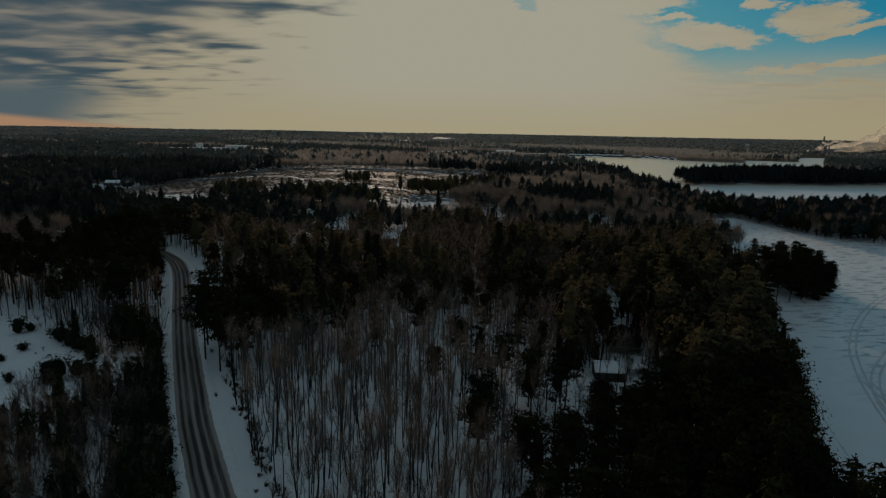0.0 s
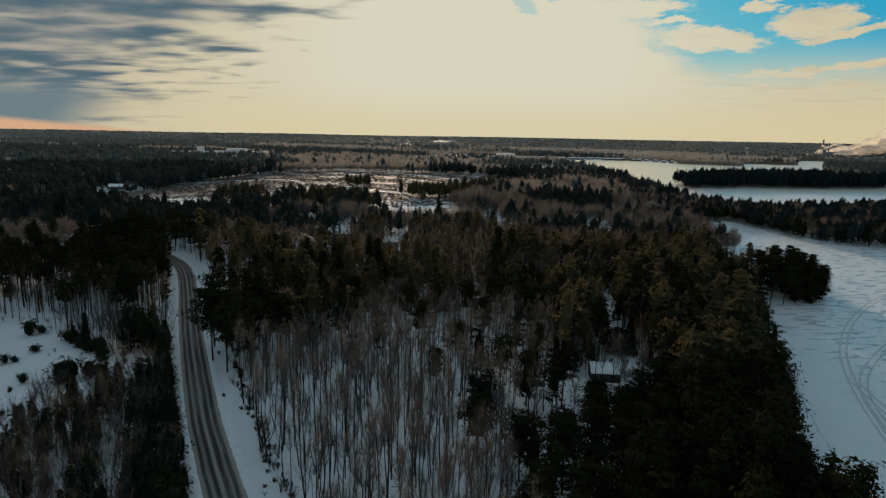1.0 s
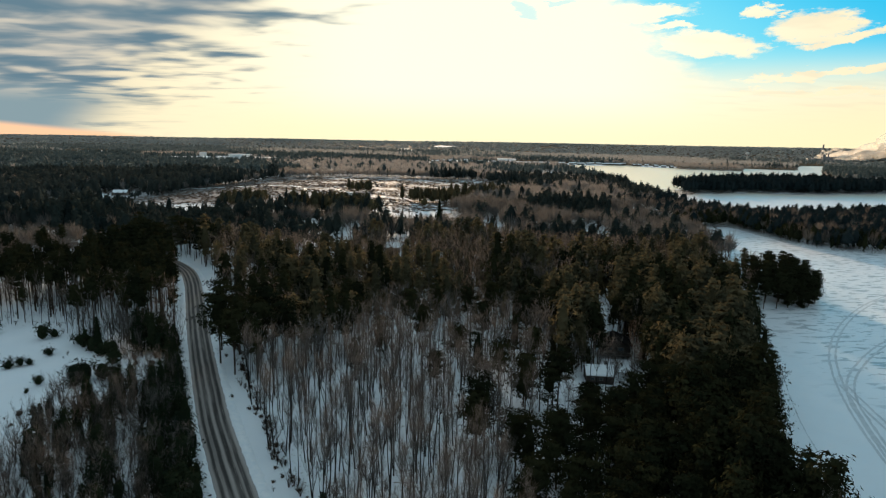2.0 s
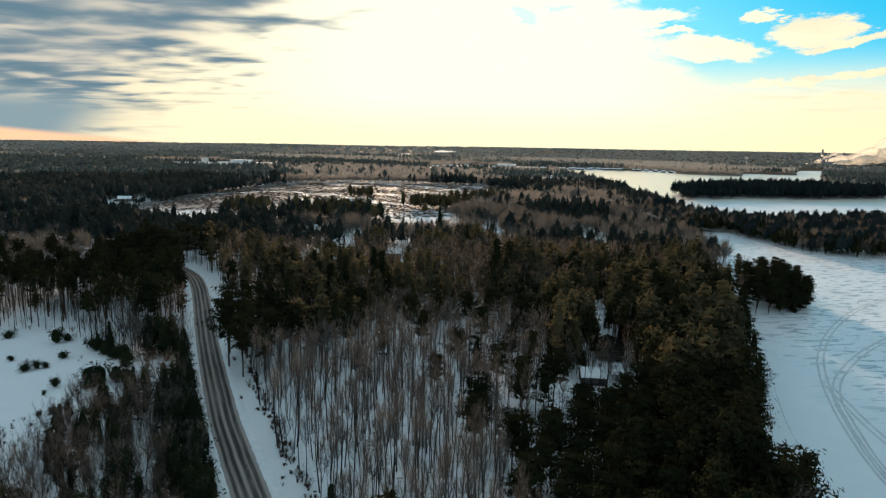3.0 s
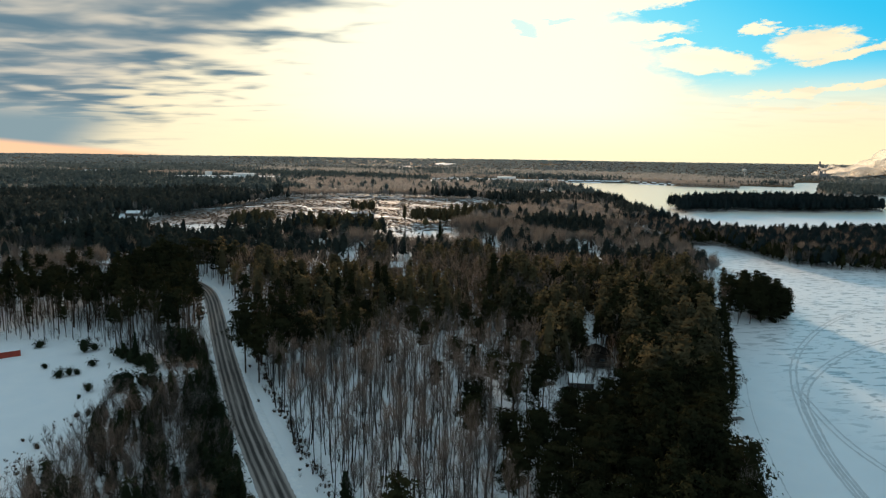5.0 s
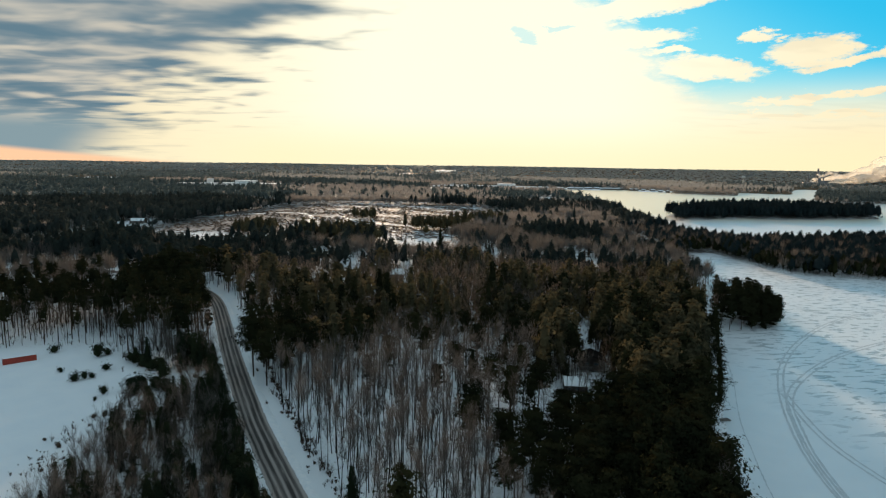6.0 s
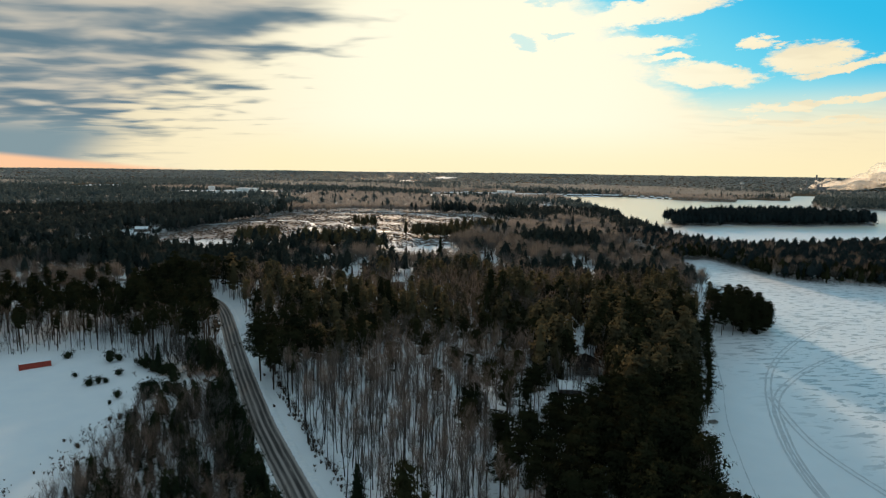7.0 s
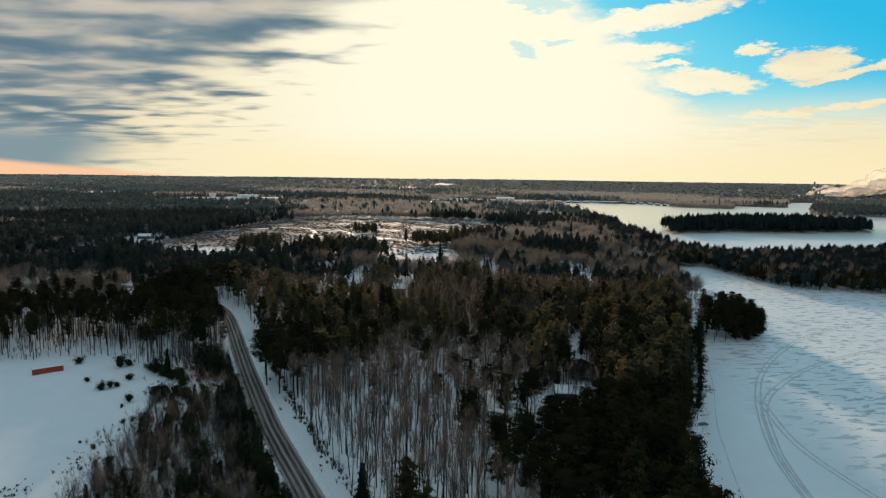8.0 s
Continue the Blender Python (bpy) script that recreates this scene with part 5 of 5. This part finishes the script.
def cottage(x, y, wide, deep, turn):
    """A small far house in a clearing, with snow on its roof."""
    h = tagged(new("cottage"), "small house with a snow covered roof in a clearing", "house", "houses in the woods")
    part("wall", gable_body(bmesh.new(), -wide / 2, wide / 2, -deep / 2, deep / 2, -1.0, 3.0, 5.2), GREY_WOOD, h)
    roof = part("roof", gable_roof(bmesh.new(), -wide / 2 - 0.5, wide / 2 + 0.5, -deep / 2 - 0.6, deep / 2 + 0.6, 2.75, 5.3, 0.15), BROWN_WALL, h)
    part("roof_snow", gable_roof(bmesh.new(), -wide / 2 - 0.45, wide / 2 + 0.45, -deep / 2 - 0.55, deep / 2 + 0.55, 2.905, 5.455, 0.3), CLEAN_SNOW, roof, "snow lying on the roof")
    for k in (-0.28, 0.28):
        window_part(h, k * wide, -deep / 2 - 0.02, 1.5, 1.4, 1.2)
    part("door", block(bmesh.new(), -0.5, -deep / 2 - 0.06, -0.2, 0.5, -deep / 2 - 0.005, 1.95, 0.02), BROWN_WALL, h)
    h.matrix_basis = pose(x, y, float(ground_z(x, y)) + 0.2, 0, 0, turn)


for x, y, wide, deep, turn in ((-33, 348, 9, 7, 12), (-190, 334, 12, 9, 20), (-176, 338, 8, 7, -10), (187, 606, 14, 9, 5),
                               (-357, 650, 14, 10, 10), (205, 1270, 30, 14, -6), (158, 640, 11, 8, -15)):
    cottage(x, y, wide, deep, turn)


def build_dock():
    dock = tagged(new("dock"), "short weathered wooden dock drawn up at the shore", "dock")
    for k in range(16):
        part("plank", block(bmesh.new(), -0.9, -4.0 + 0.5 * k, 0.55, 0.9, -3.56 + 0.5 * k, 0.61), GREY_WOOD, dock)
    for x in (-0.8, 0.8):
        part("beam", block(bmesh.new(), x - 0.07, -4.0, 0.37, x + 0.07, 4.0, 0.548), GREY_WOOD, dock)
        for y in (-3.6, 0, 3.6):
            part("post", block(bmesh.new(), x - 0.06, y - 0.06, -0.4, x + 0.06, y + 0.06, 0.368), GREY_WOOD, dock)
    dock.matrix_basis = pose(84.5, 133.5, 0, 0, 0, -72)
    log = tagged(new("fallen_log", mesh_of("fallen_log", *joined([tube([(-4, 0, 0.25), (0, 0.3, 0.35), (4.5, 0, 0.5)], [0.22, 0.18, 0.06], 6),
                                                                 tube([(1, 0.2, 0.4), (2.2, 1.1, 1.0)], [0.07, 0.02], 4),
                                                                 tube([(2.4, 0.1, 0.4), (3.4, -0.9, 0.8)], [0.06, 0.02], 4)]), PINE_BARK)),
                 "fallen dead tree lying out on the ice", "log")
    log.matrix_basis = pose(88, 141.5, -0.03, 0, 0, 12)


build_dock()


# ---- the snowy field ----
def build_container():
    box = tagged(new("shipping_container"), "long red steel container with snow on its roof", "container")
    L, W, T = 10.4, 2.44, 2.3
    for x in (-L / 2, L / 2 - 0.15):
        for y in (-W / 2, W / 2 - 0.15):
            part("corner_post", block(bmesh.new(), x, y, 0, x + 0.15, y + 0.15, T), RED_STEEL, box)
    for y in (-W / 2, W / 2 - 0.12):
        part("bottom_rail", block(bmesh.new(), -L / 2 + 0.152, y, 0.0, L / 2 - 0.152, y + 0.12, 0.16), RED_STEEL, box)
        part("top_rail", block(bmesh.new(), -L / 2 + 0.152, y, T - 0.12, L / 2 - 0.152, y + 0.12, T), RED_STEEL, box)
        bm, n = bmesh.new(), 36
        xs = np.linspace(-L / 2 + 0.155, L / 2 - 0.155, n * 2)
        mid = y + 0.06
        rows = [[bm.verts.new((x, mid + (0.03 if (k // 2) % 2 else -0.03), z)) for k, x in enumerate(xs)] for z in (0.162, T - 0.122)]
        for k in range(len(xs) - 1):
            bm.faces.new((rows[0][k], rows[0][k + 1], rows[1][k + 1], rows[1][k]))
        part("side_panel", bm, RED_STEEL, box, "ribbed red steel side")
    for x, s in ((-L / 2 + 0.04, -1), (L / 2 - 0.10, 1)):
        for y0, y1 in ((-W / 2 + 0.155, -0.01), (0.01, W / 2 - 0.155)):
            door = part("door", block(bmesh.new(), x, y0, 0.15, x + 0.06, y1, T - 0.02), RED_STEEL, box)
            part("locking_bar", block(bmesh.new(), x + (0.062 if s > 0 else -0.042), (y0 + y1) / 2 - 0.02, 0.15, x + (0.10 if s > 0 else -0.002), (y0 + y1) / 2 + 0.02, T - 0.05), GREY_WOOD, door)
    part("roof", block(bmesh.new(), -L / 2, -W / 2, T + 0.002, L / 2, W / 2, T + 0.06), RED_STEEL, box)
    part("roof_snow", block(bmesh.new(), -L / 2 + 0.05, -W / 2 + 0.05, T + 0.062, L / 2 - 0.05, W / 2 - 0.05, T + 0.24, 0.06), CLEAN_SNOW, box, "snow lying on the roof")
    box.matrix_basis = pose(-157.2, 170.6, float(ground_z(-157.2, 170.6)) - 0.25, 0, 0, 38)


build_container()
FIELD_BUSHES = [(-135.6, 160.9, 0.62), (-125.8, 152.9, 1.0), (-123.3, 154.4, 0.8), (-121.3, 155.4, 0.7), (-121.2, 163.9, 0.9), (-110.0, 142.4, 0.85), (-109.8, 136.9, 0.42), (-151.8, 182.4, 1.1),
                (-132.8, 178.4, 1.5), (-129.8, 180.4, 1.0), (-117.8, 174.4, 1.2), (-114.8, 171.4, 1.3), (-109.8, 167.4, 1.6), (-104.8, 164.4, 1.5), (-100.8, 162.4, 1.6), (-97.8, 157.4, 1.4),
                (-102.8, 146.4, 1.7), (-98.8, 145.4, 1.5), (-94.8, 146.4, 1.6), (-99.8, 141.4, 1.2), (-90.8, 144.4, 1.4), (-106.8, 152.4, 0.5)]


def bush_things():
    rng, firsts = np.random.default_rng(95), []
    for k, (x, y, s) in enumerate(FIELD_BUSHES):
        m = pose(x, y, float(ground_z(x, y)), 0, 0, rng.uniform(0, 360)) @ Matrix.Scale(1.3 * s, 4)
        if k < 3:
            (wv, wf), (cv, cf) = BUSHES[k]
            bush = tagged(new("juniper_bush"), "dark low evergreen bush standing in field snow", "bush", "bushes in the field")
            mesh_part("stem", mesh_of("stem", wv, wf, PINE_BARK), bush)
            mesh_part("foliage", mesh_of("foliage", cv, cf, SPRUCE), bush)
            firsts.append(bush)
        else:
            bush = copy_thing(firsts[k % 3], m)
        bush.matrix_basis = m


bush_things()
rng = np.random.default_rng(96)
# dead weeds and seedlings poking out of the field's edge and the verges
wx = np.concatenate([rng.normal(-107, 3, 40), rng.normal(-99, 2.5, 40), rng.normal(-102, 2.5, 20)])
wy = np.concatenate([rng.normal(80, 3, 40), rng.normal(98, 6, 40), rng.normal(116, 5, 20)])
WEED = [bush_shape(97, 0.8, 0.5, 42, 0.20), bush_shape(98, 0.6, 0.6, 42, 0.20), bush_shape(99, 1.1, 0.5, 42, 0.2)]
woods("field_weeds", WEED, wx, wy, 97, PINE_BARK, BRUSH, "dry weeds and seedlings poking through snow", 0.25, 0.9)
s_run, p_run, right_run = resample(ROAD, 1.0)
pick = rng.integers(150, 420, 420)
off = np.where(rng.random(420) < 0.93, rng.normal(10.5, 0.7, 420), rng.normal(8.8, 0.9, 420))
vx, vy = p_run[pick, 0] + right_run[pick, 0] * off, p_run[pick, 1] + right_run[pick, 1] * off
woods("verge_brush", WEED + THICKET[:1], vx, vy, 98, PINE_BARK, BRUSH, "low dark brush along the snowy verge", 0.4, 1.3)
sx, sy = jittered(rng, -95, 70, 60, 215, 4.6)
keep = (inside(sx, sy, ASPENS) & (rng.random(len(sx)) < 0.25 + 0.35 * smooth(sx, -10, 15))) | inside(sx, sy, YARD)
woods("undergrowth", THICKET, sx[keep], sy[keep], 99, GREY_BARK, BRUSH, "thin leafless undergrowth in the snow", 0.4, 0.9)

sx, sy = jittered(rng, -300, -95, 178, 230, 5.0)
keep = wooded(sx, sy) & (shore(sx, sy, FIELD) > 0.5) & (rng.random(len(sx)) < 0.8)
woods("edge_brush", THICKET + SAPLING, sx[keep], sy[keep], 100, GREY_BARK, BRUSH, "leafless brush along the edge of the field", 0.5, 1.1)
sx, sy = jittered(rng, -118, -85, 85, 175, 2.6)
d, _, s = line_distance(sx, sy, ROAD)
keep = (s < 0) & (np.abs(shore(sx, sy, FIELD)) < 5) & (rng.random(len(sx)) < 0.3)
woods("field_edge_brush", THICKET + BUSHES[:1], sx[keep], sy[keep], 103, GREY_BARK, BRUSH, "dark leafless brush spilling onto the field", 0.35, 0.9)

# brush and young pines in the small clearings
cx, cy = [], []
for ox, oy, wide, deep in CLEARINGS:
    if oy < 700 and deep > 20:
        n = int(6 + wide * deep * 0.035)
        cx.append(ox + rng.uniform(-1, 1, n) * wide), cy.append(oy + rng.uniform(-1, 1, n) * deep)
cx, cy = np.concatenate(cx), np.concatenate(cy)
keep = wooded(cx, cy)
woods("clearing_brush", THICKET + SAPLING[:1] + YOUNG[1:2], cx[keep], cy[keep], 105, GREY_BARK, BRUSH, "brush and saplings in a snowy clearing", 0.4, 0.9)
# one spruce at the verge and the tall one that stands over the far woods
for x, y, tall, label in ((-18.5, 73.5, 13.5, "dense dark spruce at the edge of the verge"), (-6, 438, 24, "tall spruce rising above the woods")):
    wood, crown = spruce_shape(int(tall), tall, (0.24 if tall < 20 else 0.17) * tall, 20, 0.36 if tall < 20 else 0.6, 6, 0.55 if tall < 20 else 1.0)
    tree = tagged(new("spruce_tree"), label, "tree")
    mesh_part("trunk", mesh_of("trunk", *wood, PINE_BARK), tree)
    mesh_part("crown", mesh_of("crown", *crown, SPRUCE), tree)
    tree.matrix_basis = pose(x, y, float(ground_z(x, y)))

# reeds and tree islands of the marsh
SEDGE = plain("dry_sedge", (0.10, 0.070, 0.056), (0.25, 0.185, 0.145), 0.9, 0.4)
SEDGE.node_tree.nodes["Principled BSDF"].inputs["Specular IOR Level"].default_value = 0.0
rx, ry = jittered(rng, -330, 90, 520, 1110, 6.0)
keep = inside(rx, ry, MARSH) & (wave(rx, ry, 21) > -0.25)
woods("marsh_reeds", [bush_shape(101, 0.9, 2.6, 28, 0.7), bush_shape(102, 0.7, 3.0, 28, 0.7)], rx[keep], ry[keep], 101, None,
      SEDGE, "dry brown sedge and willow scrub in snow", 0.6, 1.3)
tx, ty = jittered(rng, -330, 90, 520, 1110, 8)
isle = np.zeros(len(tx), bool)
for cx, cy, rx0, ry0 in ((-200, 580, 26, 20), (-113, 765, 18, 24), (-8, 648, 40, 22), (30, 700, 40, 26), (-26, 592, 9, 6)):
    isle |= ((tx - cx) / rx0) ** 2 + ((ty - cy) / ry0) ** 2 < 1 + 0.35 * wave(tx, ty, 9)
woods("marsh_conifers", FAR_PINE, tx[isle], ty[isle], 102, PINE_BARK, HAZE_LIFTED_PINE, "small stands of conifers in the marsh", 0.7, 1.1)
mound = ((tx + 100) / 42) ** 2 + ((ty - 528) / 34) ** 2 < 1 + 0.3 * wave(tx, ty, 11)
woods("mound_woods", FAR_PINE[:2] + FAR_HARD[:1], tx[mound], ty[mound], 104, PINE_BARK, HAZE_LIFTED_PINE, "tall brown-green trees on a rise before the marsh", 1.05, 1.45)


# ---- far buildings ----
def far_building(x, y, wide, deep, tall, turn, label="long pale industrial building with a flat roof"):
    b = tagged(new("industrial_building"), label, "building", "buildings beyond the woods")
    part("wall", block(bmesh.new(), -wide / 2, -deep / 2, -3, wide / 2, deep / 2, tall), WHITE_WALL, b)
    part("roof", block(bmesh.new(), -wide / 2 - 0.4, -deep / 2 - 0.4, tall + 0.01, wide / 2 + 0.4, deep / 2 + 0.4, tall + 0.7), CLEAN_SNOW, b, "snow covered flat roof")
    for k in range(int(wide // 14)):
        cx = -wide / 2 + 8 + 14 * k
        part("loading_door", block(bmesh.new(), cx - 2, -deep / 2 - 0.15, 0, cx + 2, -deep / 2 - 0.005, 4.2), PLANT_STEEL, b)
    b.matrix_basis = pose(x, y, float(ground_z(x, y)), 0, 0, turn)


for x, y, wide, deep, tall, turn in ((-700, 1590, 46, 30, 9, 4), (-640, 1575, 40, 30, 10, -3), (-648, 1610, 14, 12, 20, 0), (-585, 1600, 44, 30, 11, 6),
                                     (-560, 1640, 50, 36, 16, 0), (-500, 1650, 60, 40, 9, 2), (-590, 1545, 24, 18, 7, 12), (-1010, 1800, 50, 30, 9, 8),
                                     (-930, 1790, 30, 24, 9, 0), (190, 2000, 60, 30, 9, -4)):
    far_building(x, y, wide, deep, tall, turn)


def build_mill():
    mill = tagged(new("paper_mill"), "distant paper mill with stacks behind the frozen lake", "mill")
    for x, y, w, d, h in ((-30, 0, 50, 40, 12), (22, 10, 30, 40, 20), (52, 0, 36, 40, 11), (-75, 5, 36, 30, 8), (5, -6, 12, 16, 30)):
        part("hall", block(bmesh.new(), x - w / 2, y - d / 2, -6, x + w / 2, y + d / 2, h), PLANT_STEEL, mill)
    for x, y, r, h in ((2, 14, 3.2, 72), (26, 20, 2.4, 58), (-34, 12, 2.2, 46)):
        v, f = tube([(x, y, -5), (x, y, h * 0.5), (x, y, h)], [r * 1.25, r * 1.1, r], 14)
        mesh_part("chimney", mesh_of("chimney", v, f, PLANT_STEEL), mill, "tall round concrete chimney")
    mill.matrix_basis = pose(1600, 2640, float(ground_z(1600, 2640)), 0, 0, -20)


build_mill()


def build_steam():
    """Steam rolling away from the mill: a long lumpy bank low down and thinner wisps above it."""
    m, gr, shader = material("steam", 1.0)
    tree = gr.tree
    clear, lit, glow = (tree.nodes.new("ShaderNodeBsdf" + k) for k in ("Transparent", "Diffuse", "Translucent"))
    for node in (lit, glow):
        node.inputs[0].default_value = (0.95, 0.91, 0.84, 1)
    both, thin = tree.nodes.new("ShaderNodeMixShader"), tree.nodes.new("ShaderNodeMixShader")
    both.inputs[0].default_value = 0.7
    tree.links.new(lit.outputs[0], both.inputs[1]), tree.links.new(glow.outputs[0], both.inputs[2])
    wisps = gr.ramp(gr.noise(place(gr), 0.022, 5.0, 0.6), 0.26, 0.56)
    gr.put(thin.inputs[0], gr.math("MULTIPLY", wisps, attribute(gr, "body")))
    tree.links.new(clear.outputs[0], thin.inputs[1]), tree.links.new(both.outputs[0], thin.inputs[2])
    tree.links.new(thin.outputs[0], tree.nodes["Material Output"].inputs[0])
    rng, pieces, body = np.random.default_rng(120), [], []
    # start, drift, rise, first and last half width, thickness at the start and at the end
    for (x, y, z), run, rise, r0, r1, b0, b1 in (((1620, 2650, 12), 420, 78, 9, 62, 1.0, 0.5), ((1640, 2700, 30), 430, 120, 7, 58, 0.75, 0.3), ((1598, 2640, 52), 110, 16, 4, 11, 0.8, 0.1),
                                                 ((1545, 2640, 8), 75, 24, 5, 11, 0.9, 0.3), ((1570, 2640, 30), 60, 16, 3, 8, 0.7, 0.2)):
        f = np.linspace(0, 1, 30)
        axis = np.stack([x + run * f, y + 30 * f, z + rise * f ** 1.5 + 5 * np.sin(f * 11 + x)], 1)
        radii = np.maximum((r0 + (r1 - r0) * f ** 1.1) * (1 + 0.22 * np.sin(f * 23 + y) + 0.12 * np.sin(f * 41)) * np.minimum(1, (1 - f) * 6 + 0.15), 0.5)
        v, t = tube(axis, radii, 18)
        swell = 1 + 0.20 * wave(v[:, 0] * 1.3 + v[:, 2], v[:, 1] + v[:, 2] * 1.7, 11) + 0.10 * wave(v[:, 0], v[:, 2], 4)
        centre = np.repeat(axis, 18, 0)
        pieces.append((centre + (v - centre) * swell[:, None] * (1.0, 1.0, 0.8), t))
        body.append(np.repeat(b0 + (b1 - b0) * f ** 0.8, 18))
    v, f = joined(pieces)
    me = shade_smooth(mesh_of("steam_plume", v, f, m))
    point_attribute(me, "body", np.concatenate(body))
    return tagged(new("steam_plume", me), "pale steam drifting from the mill stacks", "steam", kind="stuff")


build_steam()


def build_water_tower():
    tower = tagged(new("water_tower"), "white water tower standing above distant woods", "water tower")
    tank = bmesh.new()
    bmesh.ops.create_uvsphere(tank, u_segments=20, v_segments=10, radius=8.0, matrix=Matrix.Translation((0, 0, 34)) @ Matrix.Diagonal((1, 1, 0.72, 1)))
    part("tank", tank, WHITE_WALL, tower)
    v, f = tube([(0, 0, -3), (0, 0, 3), (0, 0, 26), (0, 0, 30)], [4.0, 2.2, 1.8, 3.4], 12)
    mesh_part("pedestal", mesh_of("pedestal", v, f, WHITE_WALL), tower)
    tower.matrix_basis = pose(1255, 2590, float(ground_z(1255, 2590)))


build_water_tower()
town = np.random.default_rng(131)
for k in range(26):
    x = 270 + 15.5 * k + town.uniform(-5, 5)
    y = np.interp(x, [270, 325, 560, 620, 679], [1868, 1876, 1925, 1838, 1753]) + town.uniform(12, 46)
    cottage(float(x), float(y), town.uniform(9, 17), town.uniform(8, 11), town.uniform(-25, 25))
for k in range(14):
    cottage(town.uniform(-80, 170), town.uniform(1830, 2010), town.uniform(11, 22), town.uniform(8, 12), town.uniform(-25, 25))


# ---- the frozen creek that winds through the marsh ----
for line, half in (([(-330, 730), (-285, 780), (-250, 822), (-222, 842), (-192, 800), (-176, 742), (-172, 690), (-160, 645)], 3.2), ([(-150, 790), (-134, 767), (-124, 725), (-101, 700), (-60, 690)], 3.0)):
    me = ribbon("creek", line, [-half, -half * 0.5, half * 0.5, half], [0.05, 0.28, 0.28, 0.05], CLEAN_SNOW, 4.0, lambda x, y: ground_z(x, y) + 0.12, 0.35, 240)
    tagged(new("creek", me), "frozen creek under clean snow winding through brown sedge", "creek", kind="structure")
